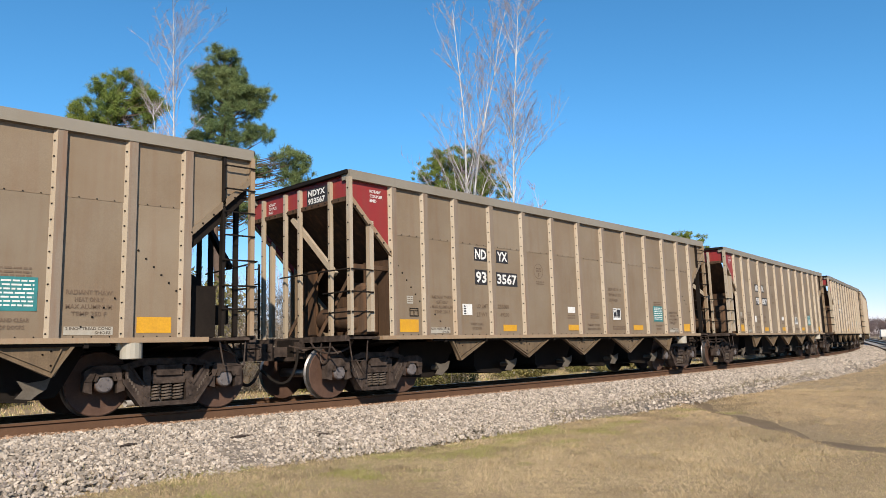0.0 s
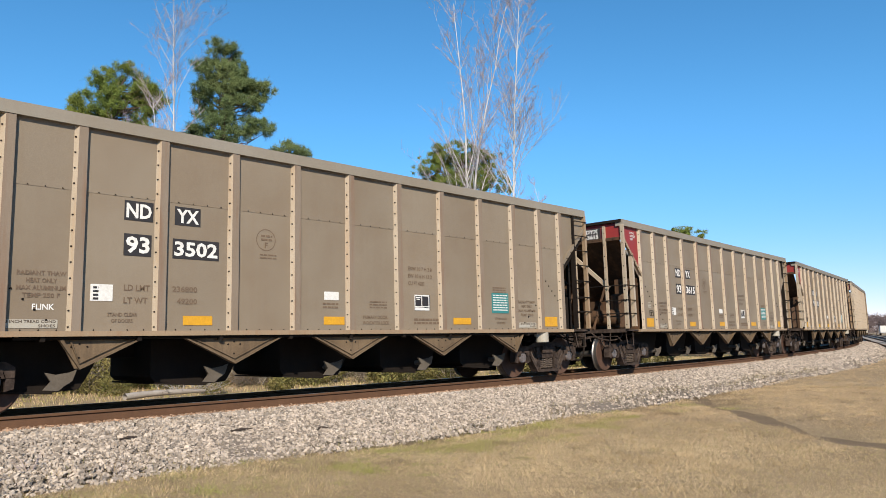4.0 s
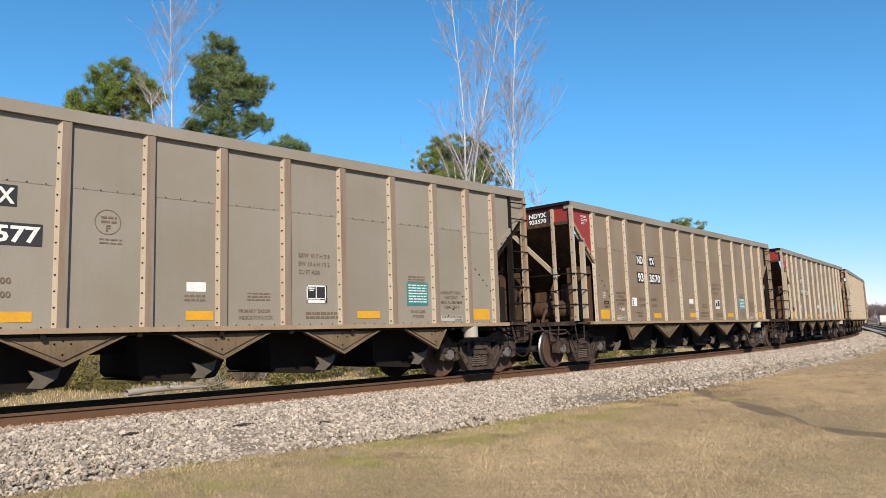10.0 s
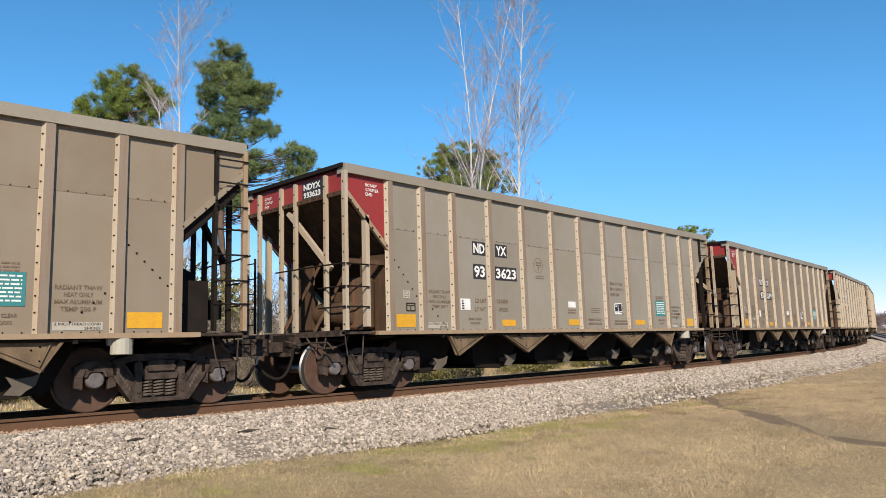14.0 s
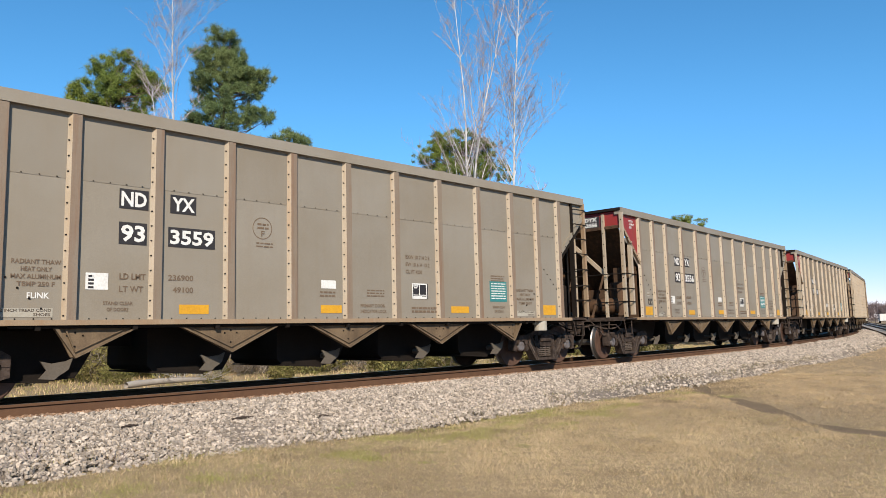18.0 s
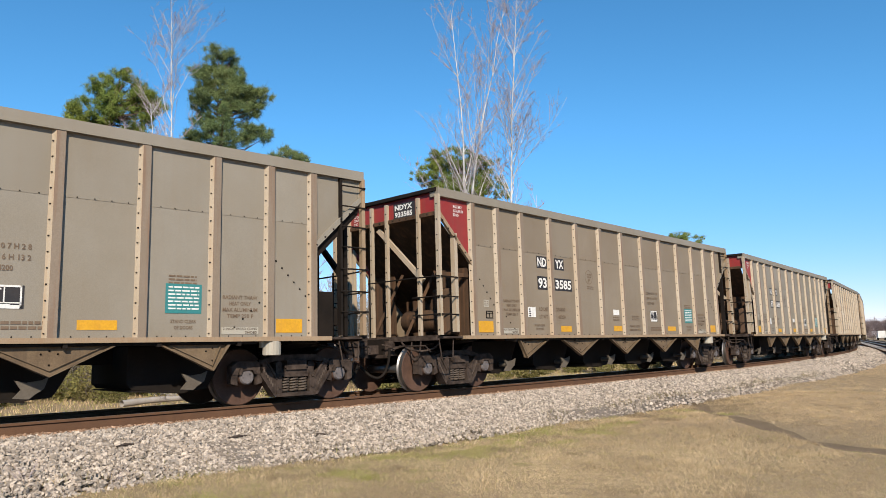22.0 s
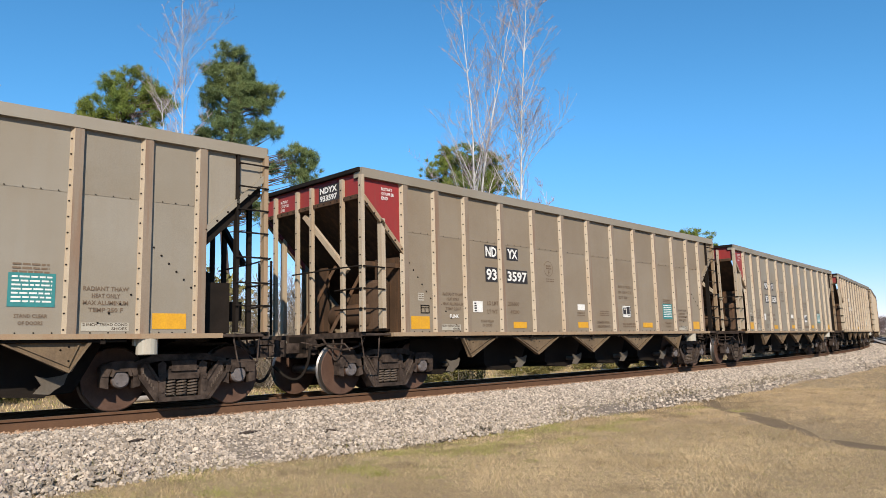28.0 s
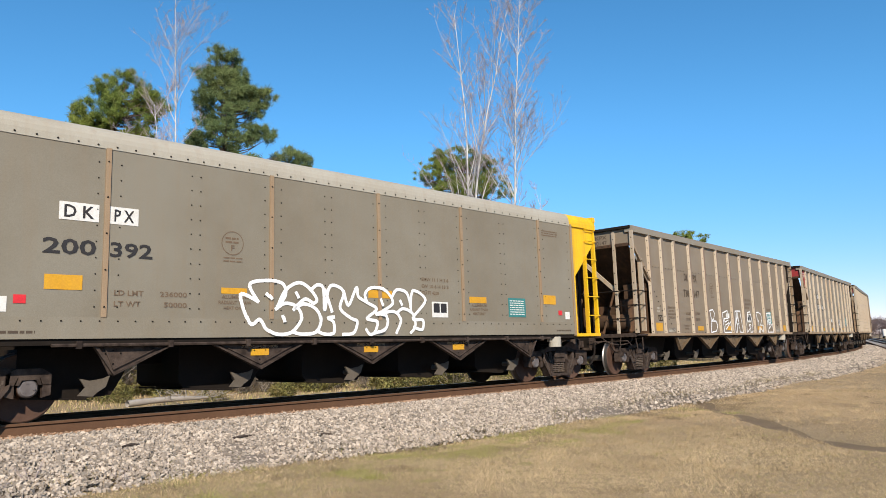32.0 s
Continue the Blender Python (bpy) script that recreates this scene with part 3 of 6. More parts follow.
def truck_meshes():
    bm = bmesh.new()
    prism(bm, [(-1.12, 0.55), (-0.6, 0.48), (0.6, 0.48), (1.12, 0.55), (1.12, 0.70), (0.6, 0.82), (-0.6, 0.82), (-1.12, 0.70)], "x", -0.19, 0.19)
    for sg in (-1, 1):
        box(bm, -0.24, 0.24, sg * 1.0 - 0.09, sg * 1.0 + 0.09, 0.43, 0.47)
        box(bm, -0.19, 0.19, sg * 0.99 - 0.09, sg * 0.99 + 0.09, 0.465, 0.60)
        box(bm, -0.22, 0.22, sg * 1.0 - 0.11, sg * 1.0 + 0.11, 0.585, 0.62)
        for sx in (-1, 1):
            # friction wedge
            prism(bm, [(sx * 0.19, 0.45), (sx * 0.25, 0.45), (sx * 0.25, 0.56), (sx * 0.19, 0.60)], "y", sg * 1.0 - 0.08, sg * 1.0 + 0.08)
    bolster = mesh_of("bolster", bm, TRUCK)
    bm = bmesh.new()
    for sx in (-1, 1):
        for sg in (-1, 1):
            # brake shoe and head
            prism(bm, [(sx * (0.889 - 0.48), 0.34), (sx * (0.889 - 0.53), 0.46), (sx * (0.889 - 0.48), 0.58), (sx * (0.889 - 0.58), 0.58), (sx * (0.889 - 0.60), 0.34)],
                  "y", sg * 0.73 - 0.045, sg * 0.73 + 0.045)
        rod(bm, (sx * 0.32, -0.75, 0.44), (sx * 0.32, 0.75, 0.44), 0.035)
    brake = mesh_of("brake_beam", bm, SHADEGRIME)
    return dict(wheelset=wheelset_mesh(), frames=[side_frame_mesh(-1), side_frame_mesh(1)], spring=spring_mesh(), bolster=bolster, brake=brake)


TRUCK_PARTS = truck_meshes()


def add_truck(car, x):
    bm = bmesh.new()
    lathe(bm, [(0.80, 0.20), (0.97, 0.20)], 20, "z")
    truck = part("truck", bm, SHADEGRIME, car, "grimy brown cast steel truck with coil springs", pose(x, 0, 0))
    part("bolster", TRUCK_PARTS["bolster"], None, truck)
    part("brake_beam", TRUCK_PARTS["brake"], None, truck)
    for i in range(2):
        part("side_frame", TRUCK_PARTS["frames"][i], None, truck)
        for k in range(3):
            part("coil_spring", TRUCK_PARTS["spring"], None, truck, at=pose(-0.17 + 0.17 * k, (-1.0, 1.0)[i], 0))
    for sx in (-0.889, 0.889):
        part("wheelset", TRUCK_PARTS["wheelset"], None, truck, "rusty steel wheels with bright worn treads", pose(sx, 0, 0.457))


def coupler_mesh(sg):
    bm = bmesh.new()
    a, b = sorted((sg * 7.3, sg * 7.88))
    box(bm, a, b, -0.09, 0.09, 0.76, 0.94)
    prism(bm, [(sg * 7.84, -0.16), (sg * 7.90, -0.20), (sg * 8.05, -0.17), (sg * 8.14, -0.06), (sg * 8.06, 0.0), (sg * 8.12, 0.10), (sg * 8.08, 0.19), (sg * 7.92, 0.20), (sg * 7.84, 0.12)],
          "z", 0.70, 1.0)
    a, b = sorted((sg * 7.93, sg * 8.0))
    box(bm, a, b, -0.225, -0.17, 0.86, 0.97)
    bevelled(bm, 0.018)
    return mesh_of("coupler", bm, TRUCK)


def curved(pts, n=4):
    """Points on a rounded line in space through the given ones."""
    out, q = [], [Vector(p) for p in ([pts[0]] + list(pts) + [pts[-1]])]
    for a, b, c, d in zip(q, q[1:], q[2:], q[3:]):
        for i in range(n):
            t = i / n
            out.append((2 * b + (c - a) * t + (2 * a - 5 * b + 4 * c - d) * t * t + (3 * b - a - 3 * c + d) * t ** 3) * 0.5)
    return out + [q[-1]]


def hose_mesh(sg):
    """A hanging loop of hose that meets the next car's half way."""
    bm = bmesh.new()
    path_rod(bm, curved([(sg * 7.50, -0.42, 0.88), (sg * 7.55, -0.44, 0.62), (sg * 7.66, -0.42, 0.38), (sg * 7.80, -0.38, 0.30), (sg * 7.95, -0.31, 0.36), (sg * 8.06, -0.24, 0.48), (sg * 8.12, -0.19, 0.54)]), 0.027, 7)
    return mesh_of("brake_hose", bm, SHADEGRIME)


def under_frame(car, tan_gusset, pipe_y=1.57, pipe=None):
    bm = bmesh.new()
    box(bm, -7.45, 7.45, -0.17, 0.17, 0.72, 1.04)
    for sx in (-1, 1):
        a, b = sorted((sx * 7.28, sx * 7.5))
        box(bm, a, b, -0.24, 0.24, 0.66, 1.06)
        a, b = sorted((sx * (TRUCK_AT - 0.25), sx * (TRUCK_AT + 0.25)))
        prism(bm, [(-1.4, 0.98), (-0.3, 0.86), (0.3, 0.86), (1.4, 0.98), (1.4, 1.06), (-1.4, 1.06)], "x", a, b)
    part("centre_sill", bm, SHADEGRIME, car)
    for sg in (-1, 1):
        part("coupler", coupler_mesh(sg), None, car, "dusty cast steel knuckle coupler")
        part("brake_hose", hose_mesh(sg), None, car, "hanging black rubber brake hose")
    # hopper pockets behind each gusset, underbody shade in their black; discharge doors, end castings
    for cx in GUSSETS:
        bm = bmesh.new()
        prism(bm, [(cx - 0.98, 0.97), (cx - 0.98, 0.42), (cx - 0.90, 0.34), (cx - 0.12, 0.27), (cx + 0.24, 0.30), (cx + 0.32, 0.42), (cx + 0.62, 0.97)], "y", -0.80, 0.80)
        pocket = part("hopper_pocket", bm, SHADEGRIME, car)
        bm = bmesh.new()
        prism(bm, [(cx - 0.30, 0.555), (cx - 0.16, 0.52), (cx + 0.02, 0.545), (cx + 0.10, 0.58), (cx + 0.05, 0.43), (cx - 0.06, 0.36), (cx - 0.12, 0.305), (cx - 0.31, 0.325), (cx - 0.22, 0.43)], "y", -1.15, -1.115)
        rod(bm, (cx - 0.05, -1.12, 0.45), (cx - 0.05, -0.78, 0.45), 0.05, 8)
        part("door_casting", bm, CASTING, pocket, "dusty pale steel casting of the discharge door")
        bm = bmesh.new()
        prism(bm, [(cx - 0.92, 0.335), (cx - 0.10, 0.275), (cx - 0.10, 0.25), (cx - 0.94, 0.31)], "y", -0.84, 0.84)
        part("door", bm, SHADEGRIME, pocket, "steel discharge door with underbody shade in its black")
    for i, cx in enumerate(GUSSETS):
        lo = (0.24 if i == 0 else 0.80)
        hi = (0.24 if i == len(GUSSETS) - 1 else 0.80)
        for sg in (-1, 1):
            bm = bmesh.new()
            y0, y1 = sorted((sg * 1.49, sg * 1.515))
            prism(bm, [(cx - lo, 0.985), (cx - 0.05, 0.60), (cx + 0.05, 0.60), (cx + hi, 0.985)], "y", y0, y1)
            for k, w in ((-1, lo), (1, hi)):
                # doubled lip along the sloping edge
                y2, y3 = sorted((sg * 1.49, sg * 1.575))
                prism(bm, [(cx + k * (w + 0.03), 0.985), (cx + k * (w - 0.02), 0.985), (cx + k * 0.0, 0.612), (cx + k * 0.0, 0.585)], "y", y2, y3)
                y2, y3 = sorted((sg * 1.49, sg * 1.54))
                prism(bm, [(cx + k * (w - 0.10), 0.985), (cx + k * (w - 0.125), 0.985), (cx, 0.672), (cx, 0.66)], "y", y2, y3)
            for dx, z in ((0.0, 0.92), (-0.10, 0.88), (0.10, 0.88), (0.0, 0.74)):
                bolt(bm, cx + dx, -1.515, z)
            part("hopper_gusset", bm, [tan_gusset, SHADEGRIME], car)
    # running pipe and operating shaft along the frame
    for sg in (-1, 1):
        bm = bmesh.new()
        rod(bm, (-5.2, sg * pipe_y, 0.995), (5.2, sg * pipe_y, 0.995), 0.024)
        for k in range(9):
            box(bm, -4.9 + k * 1.22, -4.84 + k * 1.22, sg * pipe_y - 0.04, sg * pipe_y + 0.04, 0.95, 1.05)
        part("brake_pipe", bm, pipe or SHADEGRIME, car)
    # valve bowl hung by the truck
    for sg in (-1, 1):
        bm = bmesh.new()
        lathe(bm, [(0.79, 0.12), (0.80, 0.145), (1.01, 0.145), (1.03, 0.13)], 16, "z", (sg * -5.5, sg * 1.5, 0))
        box(bm, sg * -5.5 - 0.18, sg * -5.5 + 0.0, sg * 1.46 - 0.04, sg * 1.46 + 0.04, 0.92, 1.02)
        part("valve_bowl", bm, PALEGREY, car, "pale grey valve bowl")


def end_gear(car, sg, posts, rail_mat, slope_mat):
    """Posts, grab rails, ladder, platform and brake gear under the overhanging slope; sg is -1 at the trailing end."""
    X = lambda v: sg * v
    for y in (-1.59, -1.05, -0.12, 0.35, 1.11, 1.59):
        w = 0.046 if abs(y) > 1.5 else 0.034
        bm = bmesh.new()
        a, b = sorted((X(7.20), X(7.27)))
        box(bm, a, b, y - w, y + w, 1.10, 3.88)
        if sg < 0:
            for k in range(9):
                bolt_x(bm, X(7.27), y, 1.2 + k * 0.31)
        # leading-end posts are coloured dark for the shade at that end
        part("end_post", bm, [SUNLITCREAM if sg < 0 else RIB if y < -1.5 else posts, SHADEGRIME], car)
    for s in (-1, 1):
        bm = bmesh.new()
        a, b = sorted((X(6.70), X(6.79)))
        y0, y1 = sorted((s * 1.5, s * 1.61))
        if sg < 0:
            box(bm, a, b, y0, y1, 1.16, 3.14)
        else:
            box(bm, 6.755, 6.80, y0, y1, 1.10, 3.84)
        part("side_post", bm, posts, car)
    for z in (1.5, 1.85, 2.24):
        for way in ([(X(7.30), -1.66, z), (X(7.36), -1.05, z), (X(7.36), 0.35, z)] if z > 2 else [(X(7.3), -1.66, z), (X(7.3), -0.9, z)],
                    [(X(7.26), -1.66, z), (X(6.74), -1.63, z)]):
            bm = bmesh.new()
            path_rod(bm, way, 0.014)
            part("grab_rail", bm, rail_mat, car)
    if sg > 0:
        for z in (2.62, 2.98, 3.34, 3.70):
            bm = bmesh.new()
            path_rod(bm, [(7.26, -1.58, z), (7.26, -1.66, z), (6.78, -1.66, z), (6.78, -1.58, z)], 0.013)
            part("rung", bm, SHADEGRIME, car)
    bm = bmesh.new()
    for y in (1.14, 1.58):
        box(bm, *sorted((X(7.30), X(7.34))), y - 0.013, y + 0.013, 1.12, 2.6)
    for z in np.arange(1.3, 2.6, 0.3):
        rod(bm, (X(7.34), 1.14, z), (X(7.34), 1.58, z), 0.012)
    part("ladder", bm, SHADEGRIME, car)
    # diagonal brace over the slope
    bm = bmesh.new()
    a, b = sorted((X(7.10), X(7.17)))
    prism(bm, [(0.2, 3.42), (0.29, 3.37), (-1.02, 2.17), (-1.1, 2.23)], "x", a, b)
    part("diagonal_brace", bm, posts, car)
    # platform
    bm = bmesh.new()
    a, b = sorted((X(6.3), X(7.3)))
    box(bm, a, b, -1.56, 1.56, 1.035, 1.075)
    box(bm, *sorted((X(7.24), X(7.34))), -1.56, 1.56, 1.0, 1.10)
    part("end_platform", bm, TRUCK, car)
    # train line and the pipes that drop from the walkway
    for pts, r in (([(X(6.3), -0.62, 0.93), (X(7.0), -0.60, 0.95), (X(7.3), -0.52, 0.90), (X(7.48), -0.42, 0.84)], 0.028),
                   ([(X(6.95), -1.30, 1.04), (X(7.05), -1.28, 0.88), (X(7.25), -1.10, 0.80), (X(7.36), -0.80, 0.86), (X(7.32), -0.55, 1.02)], 0.019),
                   ([(X(7.30), -1.12, 1.04), (X(7.37), -1.12, 0.72), (X(7.38), -1.02, 0.62), (X(7.36), -0.9, 0.72), (X(7.30), -0.86, 1.03)], 0.016)):
        bm = bmesh.new()
        path_rod(bm, curved(pts), r, 7)
        part("air_pipe", bm, TRUCK, car)
    bm = bmesh.new()
    box(bm, *sorted((X(7.30), X(7.46))), -0.36, 0.36, 0.72, 1.02)
    box(bm, *sorted((X(7.42), X(7.52))), -0.30, 0.30, 0.68, 0.75)
    bevelled(bm, 0.02)
    part("striker", bm, TRUCK, car)
    for y in (-1.5, 1.5):
        bm = bmesh.new()
        path_rod(bm, [(X(6.78), y, 1.03), (X(6.84), y * 1.02, 0.66), (X(7.16), y * 1.02, 0.66), (X(7.2), y, 1.03)], 0.014)
        part("sill_step", bm, TRUCK, car)
    bm = bmesh.new()
    path_rod(bm, [(X(7.44), -1.5, 0.78), (X(7.50), -1.42, 0.90), (X(7.50), -0.5, 0.90), (X(7.62), -0.32, 0.95)], 0.014)
    part("uncoupling_lever", bm, TRUCK, car)
    # slope sheet and the bulkhead below it
    bm = bmesh.new()
    prism(bm, [(X(7.20), 3.56), (X(7.23), 3.53), (X(4.55), 0.98), (X(4.50), 1.02)], "y", -1.44, 1.44)
    part("slope_sheet", bm, slope_mat, car, "rusty sloping end sheet, darkened for its underside shade")
    for ya, yb in ((-1.43, -0.75), (0.75, 1.43)):
        bm = bmesh.new()
        prism(bm, [(X(6.22), 2.50), (X(6.22), 1.08), (X(6.17), 1.08), (X(6.17), 2.45)], "y", ya, yb)
        part("bulkhead", bm, slope_mat, car)
    if sg < 0:
        bm = bmesh.new()
        box(bm, *sorted((X(6.2), X(7.1))), -1.46, -1.38, 2.28, 2.36)
        part("slope_angle", bm, slope_mat, car)
    for y in (-0.5, 0.5):
        bm = bmesh.new()
        rod(bm, (X(7.1), y, 1.1), (X(6.2), y, 2.5), 0.035)
        part("end_strut", bm, slope_mat, car)
    bm = bmesh.new()
    box(bm, *sorted((X(5.6), X(5.7))), -0.9, 0.9, 1.0, 1.95)
    part("end_frame", bm, slope_mat, car)
    if sg < 0:
        bm = bmesh.new()
        lathe(bm, [(-1.15, 0.10), (-1.12, 0.21), (-1.08, 0.23), (-0.1, 0.23), (-0.06, 0.21), (-0.03, 0.10)], 20, "y", (X(6.62), 0, 1.42))
        for f in bm.faces:
            f.smooth = True
        part("air_reservoir", bm, slope_mat, car, "dusty brown brake air tank")
        bm = bmesh.new()
        lathe(bm, [(1.12, 0.24), (1.16, 0.27), (2.0, 0.27), (2.06, 0.24)], 18, "z", (X(6.45), -1.02, 0))
        part("brake_cylinder", bm, slope_mat, car)
    else:
        # stringers under the slope's edges, the underside's shade in their black
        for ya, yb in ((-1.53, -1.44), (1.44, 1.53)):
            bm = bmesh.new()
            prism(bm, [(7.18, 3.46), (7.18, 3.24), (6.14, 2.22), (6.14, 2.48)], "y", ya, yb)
            part("slope_stringer", bm, SHADEGRIME, car)
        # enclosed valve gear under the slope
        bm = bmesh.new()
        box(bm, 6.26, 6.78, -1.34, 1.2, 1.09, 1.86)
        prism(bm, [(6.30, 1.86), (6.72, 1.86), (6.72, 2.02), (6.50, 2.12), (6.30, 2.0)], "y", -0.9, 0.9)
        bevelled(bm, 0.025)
        part("valve_gear_case", bm, SHADEGRIME, car, "black valve gear case")
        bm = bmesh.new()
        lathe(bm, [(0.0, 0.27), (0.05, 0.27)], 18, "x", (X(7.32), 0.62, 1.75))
        part("brake_wheel", bm, SHADEGRIME, car)
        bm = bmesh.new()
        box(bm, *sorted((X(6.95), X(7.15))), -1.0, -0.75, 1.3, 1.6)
        part("valve_box", bm, SHADEGRIME, car)


def spread(x, w, y):
    """The ribbed cars' markings keep their places between the ribs."""
    return x + (x + w / 2) * (SPREAD - 1) if -1.58 < y < -1.54 else x


def decal(car, name, x0, z0, x1, z1, mat, label="", y=-1.555):
    x0, x1 = spread(x0, x1 - x0, y), spread(x1, x0 - x1, y)
    bm = bmesh.new()
    box(bm, x0, x1, y - 0.002, y + 0.004, z0, z1)
    return part(name, bm, mat, car, label)


def stencil(parent, body, x, z, w, h, mat=None, y=-1.5575, name="stencil", bold=0.02):
    x = spread(x, w, y)
    return part(name, lettering(body, w, h, mat or BROWNINK, 0.001, bold), None, parent, at=on_side(x, z, y))


def bars(car, x, z, w, rows, pitch, h, mat=None, y=-1.557):
    """Lines of small print too fine to read."""
    x = spread(x, w, y)
    bm = bmesh.new()
    rng = random.Random(int(x * 100) + int(z * 1000))
    for k in range(rows):
        a = x
        while a < x + w:
            b = min(a + rng.uniform(0.04, 0.12), x + w)
            box(bm, a, b, y, y + 0.002, z - k * pitch, z - k * pitch + h)
            a = b + 0.018
    return part("small_print", bm, mat or BROWNINK, car)


def hopper_car(end_mat, dark=False, paint=TAN):
    """A ribbed open-top coal hopper with rotary end; returns its base Empty."""
    car = new("hopper_car")
    # side panels, bay by bay, lower and upper sheets
    for sg in (-1, 1):
        y0, y1 = sorted((sg * PANEL_Y, sg * (PANEL_Y - 0.02)))
        for a, b in zip(RIBS, RIBS[1:]) if sg < 0 else ((RIBS[0], RIBS[-1]),):
            for z0, z1, dy in ((SILL, 2.98, 0.0), (2.955, 3.9, -0.005)) if sg < 0 else ((SILL, 3.9, 0.0),):
                bm = bmesh.new()
                box(bm, a, b, y0 + (dy if sg < 0 else 0), y1 + (0 if sg < 0 else -dy), z0, z1)
                if sg < 0 and z1 < 3:
                    n = max(2, round((b - a - 0.2) / 0.22))
                    for k in range(n):
                        bolt(bm, a + 0.16 + (b - a - 0.24) * (k + 0.5) / n, -PANEL_Y - 0.009, 2.968, 0.010, 0.008)
                        bolt(bm, a + 0.16 + (b - a - 0.24) * (k + 0.5) / n, -PANEL_Y, 1.10, 0.011, 0.008)
                    if a == RIBS[1] or a == RIBS[10]:
                        for k in range(4):
                            bolt(bm, a + 0.14 + 0.14 * k if a < 0 else b - 0.14 - 0.14 * k, -PANEL_Y, 1.62 - k * 0.13, 0.017, 0.015)
                    if a in (RIBS[0], RIBS[11]):
                        for k in range(6):
                            q = k / 5 if a < 0 else 1 - k / 5
                            bolt(bm, a + 0.15 + q * 0.55, -PANEL_Y, 2.38 - k * 0.13 if a < 0 else 1.75 + (1 - q) * 0.55, 0.017, 0.015)
                part("side_panel", bm, [paint, SHADEGRIME], car)
        # cut-off panels over the sloping ends
        for sx, m in ((-1, end_mat), (1, paint)):
            bm = bmesh.new()
            xr = RIBS[0] if sx < 0 else RIBS[-1]
            prism(bm, [(sx * 7.2, 3.9), (xr, 3.9), (xr, 2.51), (sx * 7.2, 3.50)], "y", y0, y1)
            part("end_triangle_panel", bm, m, car, "red painted corner panel" if m is RED and sx < 0 else "")
            bm = bmesh.new()
            ya, yb = sorted((sg * PANEL_Y, sg * (PANEL_Y + 0.06)))
            prism(bm, [(sx * 7.2, 3.56), (xr, 2.59), (xr, 2.48), (sx * 7.2, 3.45)], "y", ya, yb)
            if sg < 0:
                for k in range(6):
                    q = (k + 0.5) / 6
                    bolt(bm, sx * 7.2 + (xr - sx * 7.2) * q, ya, 3.44 - 0.9 * q, 0.018, 0.016)
            part("diagonal_flange", bm, [paint if sx > 0 else RIB, SHADEGRIME], car)
        for x in RIBS:
            bm = bmesh.new()
            yo, yi = sg * OUTER_Y, sg * PANEL_Y
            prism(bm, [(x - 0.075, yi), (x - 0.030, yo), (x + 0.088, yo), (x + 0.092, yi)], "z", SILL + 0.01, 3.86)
            # the sun-side face gets the brighter colour, its sunlight painted in
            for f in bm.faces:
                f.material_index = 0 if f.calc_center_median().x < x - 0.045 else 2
            if sg < 0:
                for k in range(13):
                    bolt_x(bm, x - 0.052, -1.587, 1.14 + k * 0.212, 0.012, 0.02)
            part("rib", bm, [SUNLITCREAM, SHADEGRIME, RIBFACE], car)
        bm = bmesh.new()
        a, b = sorted((sg * 1.40, sg * 1.632))
        box(bm, -7.25, 7.25, a, b, 3.84, TOP)
        bevelled(bm, 0.015)
        part("top_chord", bm, DUSTTAN, car)
        bm = bmesh.new()
        a, b = sorted((sg * 1.36, sg * 1.64))
        box(bm, -6.55, 6.55, a, b, SILL - 0.035, SILL + 0.035)
        bevelled(bm, 0.008)
        part("side_sill", bm, RIB, car)
    for sx in (-1, 1):
        bm = bmesh.new()
        a, b = sorted((sx * 7.12, sx * 7.29))
        box(bm, a, b, -1.58, 1.58, 3.945, TOP + 0.006)
        bevelled(bm, 0.015)
        # near black: the leading chord's shade is put into its colour
        part("end_chord", bm, SHADEGRIME, car)
        bm = bmesh.new()
        a, b = sorted((sx * 7.17, sx * 7.20))
        box(bm, a, b, -1.56, 1.56, 3.50, 3.95)
        part("end_panel", bm, end_mat if sx < 0 else paint, car, "red painted end panel" if end_mat is RED and sx < 0 else "")
        bm = bmesh.new()
        box(bm, *sorted((sx * 7.17, sx * 7.235)), -1.56, 1.56, 3.47, 3.545)
        if sx < 0:
            for k in range(16):
                bolt_x(bm, -7.235, -1.5 + k * 0.2, 3.51)
        part("end_angle", bm, [SLOPE, SHADEGRIME], car)
        # posts: sunlit colour at the trailing end, shade black at the leading end
        end_gear(car, sx, SUNLITCREAM if sx < 0 else SHADEGRIME, SHADEGRIME, SLOPE)
    under_frame(car, GUSSET)
    add_truck(car, -TRUCK_AT)
    add_truck(car, TRUCK_AT)
    # markings that every car carries
    for x0, x1, z0, z1 in ((-5.96, -5.48, 1.15, 1.385), (-2.97, -2.515, 1.165, 1.30), (-0.53, -0.10, 1.18, 1.315), (2.55, 3.06, 1.19, 1.32), (5.46, 5.94, 1.15, 1.37)):
        decal(car, "reflector_patch", x0, z0, x1, z1, ORANGE, "orange reflective patch")
    if not dark:
        decal(car, "data_plate", -4.245, 1.49, -3.955, 1.715, WHITE, "white printed data label")
        bars(car, -4.21, 1.655, 0.07, 4, 0.05, 0.03, BLACK, -1.559)
    decal(car, "notice_plate", 3.70, 1.43, 4.24, 1.86, TEAL, "teal notice plate with fine print")
    bars(car, 3.74, 1.80, 0.46, 7, 0.052, 0.022, WHITE, -1.559)
    decal(car, "service_plate", 1.545, 1.455, 1.93, 1.75, BLACK, "black and white service label")
    bm = bmesh.new()
